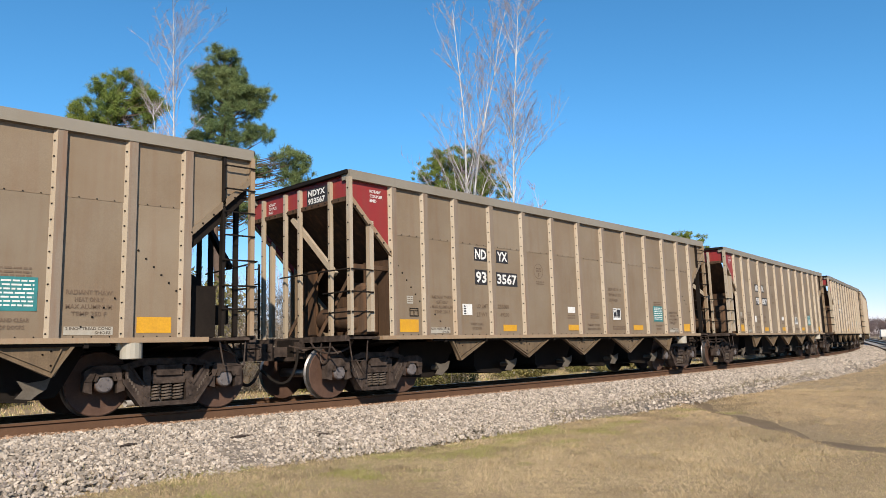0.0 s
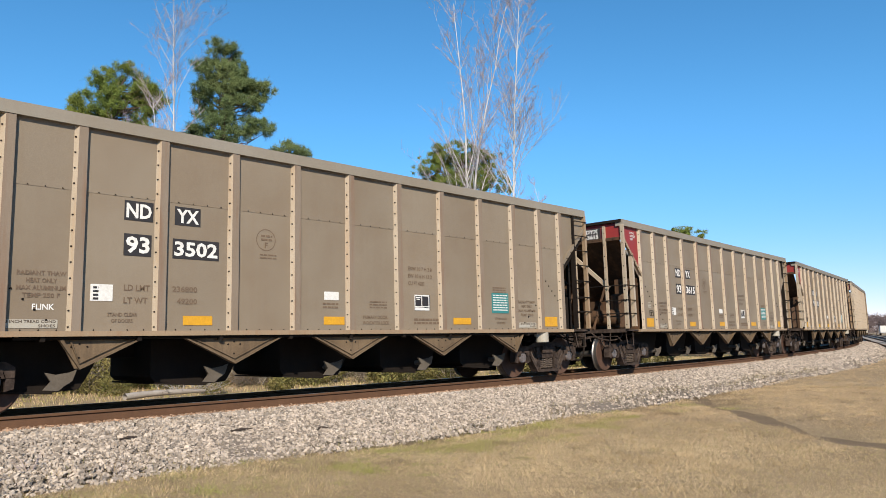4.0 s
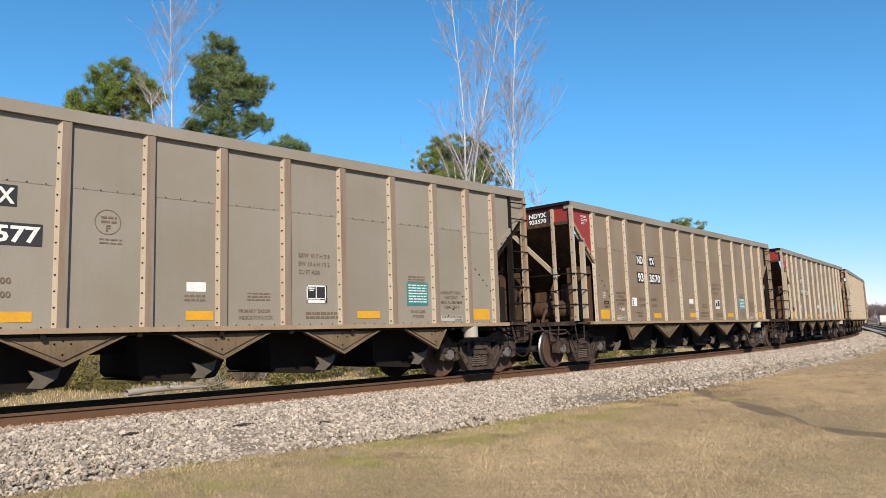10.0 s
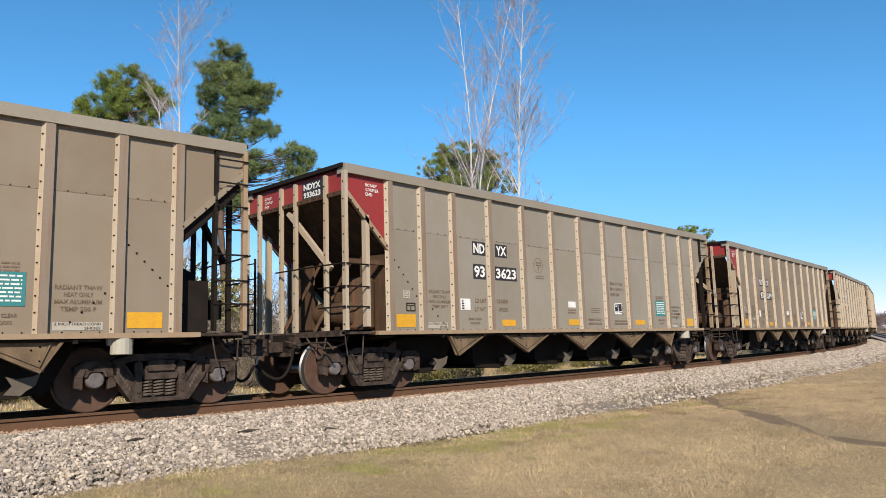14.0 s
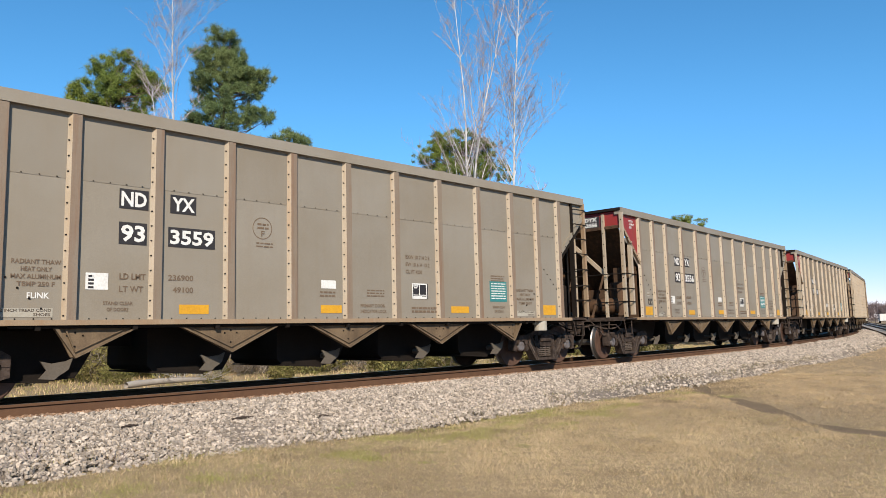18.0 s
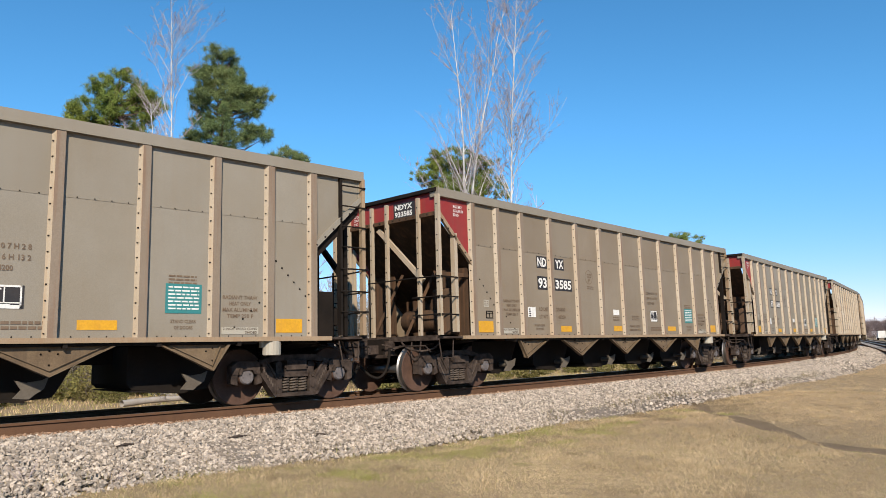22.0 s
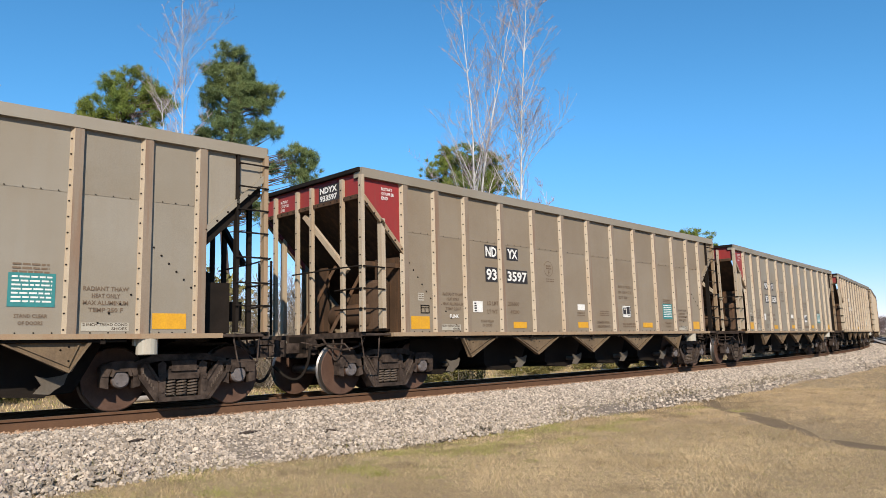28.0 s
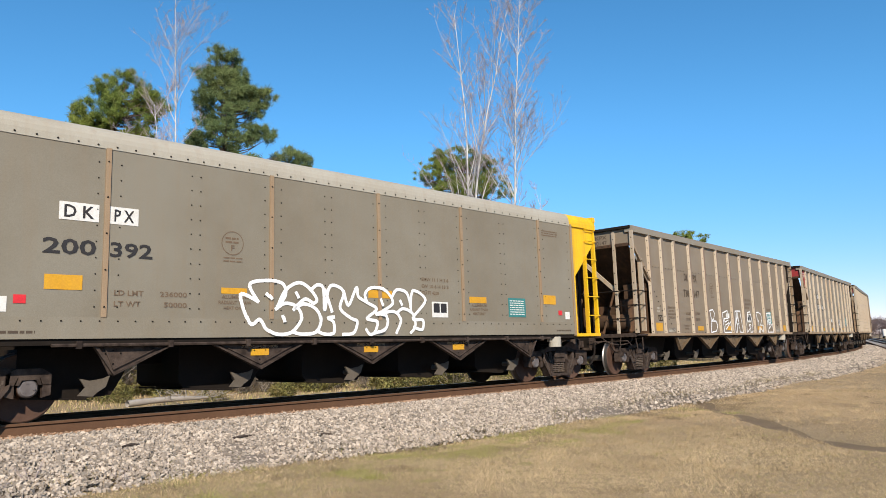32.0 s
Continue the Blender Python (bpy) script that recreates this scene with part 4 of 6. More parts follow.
    for a, b, c, d in ((1.545, 1.93, 1.725, 1.75), (1.545, 1.93, 1.455, 1.50), (1.545, 1.565, 1.455, 1.75), (1.91, 1.93, 1.455, 1.75), (1.725, 1.74, 1.52, 1.74), (1.545, 1.93, 1.52, 1.535), (1.58, 1.70, 1.69, 1.71), (1.60, 1.68, 1.655, 1.675), (1.58, 1.80, 1.50, 1.51)):
        box(bm, a, b, -1.561, -1.556, c, d)
    part("label_print", bm, WHITE, car)
    decal(car, "paper_tag", -5.775, 1.68, -5.615, 1.825, PALEGREY, "pale paper tag")
    bars(car, -5.76, 1.79, 0.13, 3, 0.04, 0.015, BROWNINK, -1.559)
    bm = bmesh.new()
    for a, b, c, d in ((-5.79, -5.565, 1.585, 1.60), (-5.79, -5.565, 1.445, 1.46), (-5.79, -5.776, 1.445, 1.60), (-5.579, -5.565, 1.445, 1.60), (-5.79, -5.565, 1.545, 1.555), (-5.685, -5.674, 1.445, 1.55)):
        box(bm, a, b, -1.562, -1.545, c, d)
    part("card_holder", bm, SHADEGRIME, car)
    decal(car, "small_label", -0.52, 1.60, -0.22, 1.74, WHITE)
    for body, x, z, w, h in (("LD LMT", -3.815, 1.64, 0.36, 0.085), ("LT WT", -3.815, 1.465, 0.33, 0.085)):
        stencil(car, body, x, z, w, h)
    for k, body in enumerate(("RADIANT THAW", "HEAT ONLY", "MAX ALUMINUM", "TEMP 250 F")):
        w = (0.58, 0.36, 0.58, 0.44)[k]
        stencil(car, body, -4.83 - w / 2, 1.80 - k * 0.095, w, 0.06)
        stencil(car, body, 4.85 - w / 2, 1.66 - k * 0.095, w, 0.06)
    decal(car, "brake_shoe_plate", -5.24, 1.125, -4.62, 1.235, PALEGREY, "pale stencilled brake shoe notice")
    stencil(car, "2 INCH TREAD COND", -5.22, 1.19, 0.58, 0.038, DARKINK, -1.559)
    stencil(car, "SHOES", -4.85, 1.135, 0.20, 0.038, DARKINK, -1.559)
    decal(car, "brake_shoe_plate", 4.55, 1.125, 5.16, 1.235, PALEGREY, "pale stencilled brake shoe notice")
    stencil(car, "2 INCH TREAD COND", 4.57, 1.19, 0.57, 0.038, DARKINK, -1.559)
    stencil(car, "SHOES", 4.93, 1.135, 0.20, 0.038, DARKINK, -1.559)
    stencil(car, "STAND CLEAR", -4.02, 1.285, 0.40, 0.05)
    stencil(car, "OF DOORS", -3.97, 1.20, 0.29, 0.05)
    bars(car, -0.55, 1.52, 0.32, 2, 0.06, 0.03)
    bars(car, 0.45, 1.58, 0.4, 3, 0.05, 0.022)
    stencil(car, "PRIMARY DOOR", 0.30, 1.285, 0.56, 0.06)
    stencil(car, "INDICATOR LOCK", 0.30, 1.185, 0.60, 0.06)
    bars(car, 1.5, 1.26, 0.75, 2, 0.065, 0.04)
    bars(car, 3.74, 1.96, 0.42, 3, 0.05, 0.025)
    stencil(car, "STAND CLEAR", 3.78, 1.29, 0.38, 0.05)
    stencil(car, "OF DOORS", 3.83, 1.20, 0.28, 0.05)
    for k, body in enumerate(("EXW 10 7 H 2 8", "EW 10 6 H 13 2", "CU FT 4200")):
        stencil(car, body, 1.37, 2.21 - k * 0.14, (0.62, 0.62, 0.42)[k], 0.075)
    # round clearance mark
    ring_mark(-1.63 * SPREAD, 2.53, 0.17, 0.014, -1.554, BROWNINK, car)
    stencil(car, "F", -1.655, 2.40, 0.06, 0.09)
    bars(car, -1.72, 2.58, 0.2, 2, 0.06, 0.03)
    bars(car, -1.74, 2.28, 0.3, 2, 0.05, 0.02)
    # rotary coupler words
    if end_mat is RED:
        for k, body in enumerate(("ROTARY", "COUPLER", "END")):
            w = (0.27, 0.31, 0.16)[k]
            stencil(car, body, -6.64, 3.668 - k * 0.085, w, 0.058, WHITE)
            part("stencil", lettering(body, w * 0.9, 0.055, WHITE), None, car, at=on_end(0.98, 3.74 - k * 0.08, -7.203))
    # reporting mark and number, split by a rib
    return tagged(car, "", "hopper car", "train of coal hopper cars")


def number_car(car, number, dark=False, weights=("236800", "49200")):
    left, right = number[:2], number[2:]
    if not dark:
        for name, x0, x1, z0, z1 in (("ND", -3.84, -3.435, 2.63, 2.91), ("YX", -3.125, -2.73, 2.63, 2.905), (left, -3.835, -3.45, 2.13, 2.44), (right, -3.15, -2.425, 2.135, 2.425)):
            plate = decal(car, "number_plate", x0, z0, x1, z1, BLACK, "black plate with white characters")
            stencil(plate, name, x0 + 0.025, z0 + 0.035, x1 - x0 - 0.05, z1 - z0 - 0.07, WHITE, -1.559, "inscription", 0.03)
        bm = bmesh.new()
        box(bm, -7.206, -7.2, -0.93, -0.3, 3.55, 3.86)
        plate = part("end_number_plate", bm, BLACK, car)
        for body, z in (("NDYX", 3.72), (number, 3.57)):
            part("inscription", lettering(body, 0.52, 0.115, WHITE, bold=0.04), None, plate, at=on_end(-0.34, z, -7.207))
    else:
        for body, x, z, w in (("DK", -3.76, 2.67, 0.29), ("PX", -3.10, 2.67, 0.29), ("730", -3.87, 2.18, 0.40), ("147", -3.10, 2.18, 0.42)):
            stencil(car, body, x, z, w, 0.23, DARKINK)
        for body, z in (("DKPX", 3.72), ("730147", 3.57)):
            part("inscription", lettering(body, 0.5, 0.11, DARKINK), None, car, at=on_end(-0.34, z, -7.203))
    stencil(car, weights[0], -3.14, 1.645, 0.38, 0.085)
    stencil(car, weights[1], -3.07, 1.47, 0.31, 0.085)


PITCH, LEAD = 16.256, 14.375          # coupled length; where the first numbered car stands at the start
NUMBERS = ["933615", "933582", "933533", "933519", "933567", "933567", "933582", "933615", "933502", "933506", "933533", "933570", "933577", "933519", "933623",
           "933549", "933556", "933559", "933589", "933585", "933505", "933558", "933536", "933597", "933544"]
TRAIN = []
WEIGHTS = {"933559": ("236900", "49100"), "933519": ("236600", "49400"), "933544": ("237200", "48800"), "933505": ("236400", "49600")}
MODELS = {}
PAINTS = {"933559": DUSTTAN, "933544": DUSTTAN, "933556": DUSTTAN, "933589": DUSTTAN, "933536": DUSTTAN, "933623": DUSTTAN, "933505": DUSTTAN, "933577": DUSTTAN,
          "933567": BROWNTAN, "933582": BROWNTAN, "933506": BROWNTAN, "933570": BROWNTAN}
for i, number in enumerate(NUMBERS):
    k = i - 4                          # the fifth in the list is the first in view
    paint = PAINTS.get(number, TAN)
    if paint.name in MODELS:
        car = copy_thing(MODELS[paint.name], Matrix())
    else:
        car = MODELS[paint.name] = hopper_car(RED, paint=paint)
    TRAIN.append((LEAD - (k - 1) * PITCH, car))
for (s0, car), number in zip(TRAIN, NUMBERS):
    number_car(car, number, weights=WEIGHTS.get(number, ("236800", "49200")))
    if number in ("933502", "933570", "933549", "933597", "933519", "933559", "933544", "933505"):
        stencil(car, "FLINK", -4.93, 1.36, 0.26, 0.075, WHITE, name="tag")
    tagged(car, "tan ribbed open-top coal hopper car with red rotary end, numbered " + number)
plain = hopper_car(TAN, True, TAN)
number_car(plain, "730147", dark=True, weights=("235900", "50100"))
tagged(plain, "dull brown ribbed coal hopper car with white graffiti letters")
TRAIN.append((LEAD - 20 * PITCH, plain))


# ---- spray-painted letters ----
def smooth_line(pts, n=5):
    """Points on a rounded line through the given ones."""
    out = []
    p = [pts[0]] + list(pts) + [pts[-1]]
    for a, b, c, d in zip(p, p[1:], p[2:], p[3:]):
        for i in range(n):
            t = i / n
            out.append(tuple(0.5 * (2 * b[k] + (c[k] - a[k]) * t + (2 * a[k] - 5 * b[k] + 4 * c[k] - d[k]) * t * t + (3 * b[k] - a[k] - 3 * c[k] + d[k]) * t ** 3) for k in (0, 1)))
    return out + [pts[-1]]


def spray_letter(x0, w, pts):
    bm = bmesh.new()
    ribbon(bm, [(x0 + u * w, 1.10 + v * 0.74) for u, v in pts], 0.04, -1.562)
    part("spray_letter", bm, SPRAY, plain, "white spray-painted letter")


spray_letter(-2.05, 0.75, [(0.1, 0.96), (0.45, 1.0), (0.62, 0.85), (0.5, 0.6), (0.2, 0.5), (0.75, 0.5), (0.9, 0.3), (0.7, 0.06), (0.1, 0.0), (0.25, 0.5), (0.1, 0.96)])
spray_letter(-0.87, 0.73, [(0, 0.87), (0.63, 1), (0.76, 0.7), (0.66, 0.64), (0.16, 0.63), (0.22, 0.46), (0.64, 0.57), (0.67, 0.42), (0.27, 0.34), (0.35, 0.15), (0.95, 0.5), (1, 0), (0.11, 0), (0, 0.87)])
spray_letter(0.25, 0.75, [(0.2, 0), (0.02, 0.02), (0.09, 0.98), (0.3, 1), (0.17, 0.43), (0.34, 0.75), (0.52, 0.42), (0.37, 1), (0.76, 1), (1, 0), (0.62, 0), (0.45, 0.4), (0.32, 0.4), (0.2, 0)])
spray_letter(1.38, 0.75, [(0.05, 0), (0, 0.3), (0.28, 0.77), (0.26, 0.94), (0.6, 1), (0.82, 0.6), (0.86, 0.02), (0.52, 0), (0.64, 0.38), (0.38, 0.36), (0.52, 0.2), (0.05, 0)])
spray_letter(2.5, 0.71, [(0.19, 0.6), (0, 0.96), (0.4, 1), (0.74, 0.9), (0.88, 0.67), (0.57, 0.36), (1, 0.34), (0.94, 0), (0.5, 0.25), (0.52, 0), (0.31, 0), (0.33, 0.57), (0.19, 0.54)])
spray_letter(3.68, 0.71, [(0.1, 0.65), (0, 0.96), (0.6, 1), (0.67, 0.63), (0.27, 0.63), (0.3, 0.45), (0.63, 0.55), (0.6, 0.43), (0.3, 0.4), (0.33, 0.2), (0.89, 0.45), (0.97, 0), (0.11, 0), (0.1, 0.65)])


# ---- the last car: smooth riveted sides, rounded top edge and yellow ends ----
def smooth_car():
    car = new("smooth_side_hopper_car")
    Y = 1.60
    stops = (-6.15, -4.58, -2.02, 0.21, 2.38, 4.92, 6.15)
    for sg in (-1, 1):
        y0, y1 = sorted((sg * Y, sg * (Y - 0.02)))
        for a, b in zip(stops, stops[1:]):
            bm = bmesh.new()
            box(bm, a, b, y0, y1, 1.34, 3.71)
            if sg < 0:
                mid = (a + b) / 2
                for k in range(10):
                    for x in ((mid - 0.07, mid + 0.07) if b - a > 1.8 else ()) + (a + 0.18, b - 0.12):
                        bolt(bm, x, -Y, 1.5 + k * 0.22, 0.012, 0.010)
            part("side_panel", bm, [GREYTAN, SHADEGRIME], car)
        for x in stops[1:-1]:
            bm = bmesh.new()
            ya, yb = sorted((sg * Y, sg * (Y + 0.025)))
            box(bm, x - 0.035, x + 0.035, ya, yb, 1.36, 3.69)
            if sg < 0:
                for k in range(5):
                    bolt(bm, x, -Y - 0.025, 1.5 + k * 0.5, 0.014, 0.012)
            part("batten", bm, [RIB, SHADEGRIME], car)
        # rounded top edge, paler than the side panels
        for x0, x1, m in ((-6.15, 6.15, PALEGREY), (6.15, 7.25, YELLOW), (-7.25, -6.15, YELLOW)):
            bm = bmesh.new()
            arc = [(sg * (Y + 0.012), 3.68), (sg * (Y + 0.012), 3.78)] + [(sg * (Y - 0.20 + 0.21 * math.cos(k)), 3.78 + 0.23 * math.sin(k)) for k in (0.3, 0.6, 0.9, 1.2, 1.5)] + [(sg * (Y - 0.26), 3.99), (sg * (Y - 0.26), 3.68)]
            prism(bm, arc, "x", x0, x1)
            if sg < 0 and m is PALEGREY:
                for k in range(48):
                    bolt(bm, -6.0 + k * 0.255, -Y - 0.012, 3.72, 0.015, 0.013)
            part("rounded_top_edge", bm, [m, SHADEGRIME], car)
        bm = bmesh.new()
        ya, yb = sorted((sg * (Y - 0.05), sg * (Y + 0.015)))
        box(bm, -6.2, 6.2, ya, yb, 1.08, 1.36)
        if sg < 0:
            for k in range(52):
                bolt(bm, -6.05 + k * 0.237, -Y - 0.015, 1.31, 0.013, 0.011)
        part("sill_band", bm, [GREYTAN, SHADEGRIME], car)
        bm = bmesh.new()
        ya, yb = sorted((sg * (Y - 0.3), sg * (Y - 0.02)))
        box(bm, -6.3, 6.3, ya, yb, 1.0, 1.08)
        part("side_sill", bm, SHADEGRIME, car)
        for sx in (-1, 1):
            xa, xb = sorted((sx * 6.15, sx * 6.22))
            bm = bmesh.new()
            box(bm, xa, xb, sorted((sg * (Y - 0.03), sg * (Y + 0.03)))[0], sorted((sg * (Y - 0.03), sg * (Y + 0.03)))[1], 1.05, 3.72)
            part("end_rivet_strip", bm, RIB, car)
            bm = bmesh.new()
            prism(bm, [(sx * 6.22, 3.70), (sx * 7.15, 3.70), (sx * 7.15, 3.28), (sx * 6.36, 2.48), (sx * 6.22, 2.48)], "y", *sorted((sg * (Y - 0.06), sg * (Y - 0.03))))
            part("end_triangle_panel", bm, YELLOW, car, "safety yellow corner panel")
            for xp, za, wide in ((6.26, 2.55, 0.04), (6.80, 3.0, 0.022), (7.19, 3.75, 0.026)):
                bm = bmesh.new()
                a, b = sorted((sx * (xp - wide), sx * (xp + wide)))
                box(bm, a, b, *sorted((sg * (Y - 0.09), sg * (Y + 0.008))), 1.06, za)
                part("end_post", bm, YELLOW, car, "yellow corner post")
            for z in (1.53, 1.99, 2.45, 2.91, 3.37, 3.66):
                bm = bmesh.new()
                path_rod(bm, [(sx * 6.78, sg * (Y + 0.0), z), (sx * 6.78, sg * (Y + 0.05), z), (sx * 7.19, sg * (Y + 0.05), z), (sx * 7.19, sg * (Y + 0.0), z)], 0.014)
                part("rung", bm, YELLOW, car)
            bm = bmesh.new()
            box(bm, *sorted((sx * 6.22, sx * 7.25)), *sorted((sg * (Y - 0.1), sg * (Y + 0.005))), 1.03, 1.1)
            part("end_sill_step", bm, YELLOW, car)
    for sx in (-1, 1):
        bm = bmesh.new()
        box(bm, *sorted((sx * 7.16, sx * 7.28)), -1.6, 1.6, 3.88, 4.0)
        part("end_chord", bm, YELLOW, car)
        bm = bmesh.new()
        box(bm, *sorted((sx * 7.17, sx * 7.20)), -1.5, 1.5, 3.3, 3.9)
        part("end_panel", bm, YELLOW, car)
        bm = bmesh.new()
        prism(bm, [(sx * 7.20, 3.40), (sx * 7.23, 3.36), (sx * 4.55, 0.98), (sx * 4.50, 1.02)], "y", -1.34, 1.34)
        part("slope_sheet", bm, SLOPE, car)
        bm = bmesh.new()
        box(bm, *sorted((sx * 6.22, sx * 7.3)), -1.5, 1.5, 1.0, 1.06)
        part("end_platform", bm, TRUCK, car)
        for y in (-1.1, -0.4, 0.4, 1.1):
            bm = bmesh.new()
            box(bm, *sorted((sx * 7.1, sx * 7.2)), y - 0.022, y + 0.022, 1.06, 3.4)
            part("end_post", bm, SHADEGRIME, car)
    under_frame(car, TRUCK, 1.60, TRUCK)
    for cx in GUSSETS[1:-1]:
        decal(car, "reflector_patch", cx - 0.16, 0.80, cx + 0.16, 0.90, ORANGE, y=-1.521)
        stencil(car, "STAND CLEAR OF DOORS", cx - 0.32, 0.915, 0.64, 0.045, RIB, -1.521)
    add_truck(car, -TRUCK_AT)
    add_truck(car, TRUCK_AT)
    Yd = -Y - 0.005
    for x0, x1, z0, z1 in ((-5.32, -4.86, 1.715, 1.91), (-2.88, -2.45, 1.74, 1.83), (-0.05, 0.18, 1.76, 1.90), (0.26, 0.5, 1.76, 1.90), (2.57, 3.08, 1.735, 1.86), (5.02, 5.47, 1.765, 1.97)):
        decal(car, "reflector_patch", x0, z0, x1, z1, ORANGE, "orange reflective patch", Yd)
    decal(car, "notice_plate", 3.785, 1.46, 4.36, 1.87, TEAL, "teal notice plate with fine print", Yd)
    bars(car, 3.83, 1.80, 0.48, 7, 0.048, 0.02, WHITE, Yd - 0.004)
    decal(car, "service_plate", 1.51, 1.43, 1.94, 1.73, WHITE, "black and white service label", Yd)
    decal(car, "service_panel", 1.55, 1.52, 1.71, 1.70, BLACK, "", Yd - 0.004)
    decal(car, "service_panel", 1.74, 1.52, 1.90, 1.70, BLACK, "", Yd - 0.004)
    decal(car, "red_tag", -5.66, 1.525, -5.52, 1.635, REDTAG, "small red tag", Yd)
    decal(car, "red_tag", 5.56, 1.52, 5.7, 1.63, REDTAG, "small red tag", Yd)
    decal(car, "paper_tag", -5.9, 1.42, -5.73, 1.61, WHITE, "white paper tag", Yd)
    decal(car, "paper_tag", 5.82, 1.43, 5.99, 1.60, WHITE, "white paper tag", Yd)
    for body, x0, x1 in (("D K", -5.18, -4.68), ("P X", -4.54, -4.15)):
        plate = decal(car, "mark_plate", x0, 2.64, x1, 2.88, WHITE, "white plate with black characters", Yd)
        stencil(plate, body, x0 + 0.06, 2.675, x1 - x0 - 0.12, 0.17, BLACK, Yd - 0.004, "inscription")
    stencil(car, "200", -5.36, 2.18, 0.66, 0.21, BLACK, Yd - 0.002)
    stencil(car, "392", -4.52, 2.18, 0.58, 0.21, BLACK, Yd - 0.002)
    for body, x, z, w in (("LD LMT", -4.45, 1.66, 0.40), ("LT WT", -4.45, 1.51, 0.36), ("236000", -3.82, 1.66, 0.40), ("50000", -3.76, 1.51, 0.34)):
        stencil(car, body, x, z, w, 0.075, BROWNINK, Yd - 0.002)
    ring_mark(-2.70, 2.52, 0.18, 0.014, Yd, BROWNINK, car)
    stencil(car, "F", -2.73, 2.40, 0.06, 0.09, BROWNINK, Yd - 0.002)
    bars(car, -2.82, 2.58, 0.22, 2, 0.06, 0.03, None, Yd)
    bars(car, -2.85, 2.28, 0.32, 2, 0.05, 0.02, None, Yd)
    for k, body in enumerate(("ALUMINUM", "RADIANT THAW", "HEAT ONLY")):
        w = (0.45, 0.55, 0.38)[k]
        stencil(car, body, -2.65 - w / 2, 1.665 - k * 0.085, w, 0.055, BROWNINK, Yd - 0.002)
        stencil(car, body, 2.85 - w / 2, 1.66 - k * 0.085, w, 0.055, BROWNINK, Yd - 0.002)
    for k, body in enumerate(("EXW 11 1 H 3 6", "EW 10 6 H 13 3", "CU FT 4200")):
        stencil(car, body, 1.25, 2.12 - k * 0.13, (0.72, 0.72, 0.45)[k], 0.07, BROWNINK, Yd - 0.002)
    bars(car, 5.05, 3.45, 0.6, 3, 0.05, 0.025, None, Yd)
    bars(car, 5.45, 1.15, 0.55, 1, 0.05, 0.035, DARKINK, -Y - 0.018)
    bars(car, -5.95, 1.15, 0.55, 1, 0.05, 0.035, DARKINK, -Y - 0.018)
    # outline letters in white spray paint
    def spot(px, py):
        return (-2.56 + (px - 45) / 1005 * 3.9, 1.96 - (py - 75) * 0.85 / 223)
    made = []

    def stroke(*pts):
        bm = bmesh.new()
        ribbon(bm, smooth_line([spot(*p) for p in pts], 8), 0.056, Yd - 0.0035 - 0.0014 * len(made), stops)
        made.append(part("spray_stroke", bm, SPRAY, car, "white spray-painted outline"))

    stroke((122, 160), (45, 135), (85, 250), (128, 235), (160, 275), (210, 295), (280, 285), (328, 225), (305, 178), (250, 165), (205, 190))
    stroke((122, 160), (85, 100), (110, 78), (190, 72), (240, 85), (250, 130), (210, 185))
    stroke((210, 185), (250, 110), (310, 75), (360, 90), (405, 140), (390, 160), (345, 145), (290, 190), (340, 165), (400, 185), (425, 230), (400, 285), (330, 295), (280, 285))
    stroke((380, 100), (410, 80), (440, 95), (447, 188), (470, 92), (510, 80), (550, 110), (530, 180), (590, 225), (620, 240), (600, 290), (540, 297))
    stroke((450, 100), (485, 195))
    stroke((495, 220), (465, 225), (490, 245), (490, 290), (440, 295), (400, 280))
    stroke((550, 105), (575, 165), (620, 85), (632, 125), (680, 150), (735, 180), (680, 225), (735, 240), (720, 288), (690, 297), (670, 275))
    stroke((680, 150), (670, 110), (710, 80), (790, 90), (835, 145), (790, 180), (735, 205), (840, 190), (880, 230), (850, 292))
    stroke((830, 120), (860, 85), (920, 95), (945, 150), (948, 180))
    stroke((860, 195), (900, 175), (960, 200), (970, 260), (940, 292))
    stroke((945, 165), (965, 85), (1045, 130), (960, 220), (1020, 230), (1015, 275), (960, 265))
    stroke((760, 205), (795, 215), (785, 270), (720, 292))
    stroke((160, 128), (180, 147))
    stroke((300, 118), (311, 137))
    stroke((235, 220), (241, 240))
    stroke((755, 135), (766, 160))
    stroke((879, 138), (889, 156))
    return tagged(car, "tan smooth-sided hopper car with yellow ends and white graffiti", "hopper car", "train of coal hopper cars")


TRAIN.append((LEAD - 21 * PITCH, smooth_car()))


# ---- trees and brush ----
def from_eye(bearing, distance):
    """A place on the ground at a bearing (degrees, clockwise from straight across the track) and distance from the viewer."""
    return Vector((EYE[0] + distance * math.sin(radians(bearing)), EYE[1] + distance * math.cos(radians(bearing)), -0.75))


class Limbs:
    """Collects tapered round limbs as one mesh."""
    def __init__(self, sides=5):
        self.v, self.f, self.sides = [], [], sides

    def limb(self, pts, radii, sides=None):
        n = sides or self.sides
        base = len(self.v)
        for i, (p, r) in enumerate(zip(pts, radii)):
            d = (pts[min(i + 1, len(pts) - 1)] - pts[max(i - 1, 0)]).normalized()
            u = d.orthogonal().normalized()
            w = d.cross(u)
            for k in range(n):
                a = 2 * math.pi * k / n
                self.v.append(tuple(p + (u * math.cos(a) + w * math.sin(a)) * r))
        for i in range(len(pts) - 1):
            for k in range(n):
                a, b = base + i * n + k, base + i * n + (k + 1) % n
                self.f.append((a, b, b + n, a + n))

    def mesh(self, name, mat):
        return fast_mesh(name, np.array(self.v), np.array(self.f), mat)


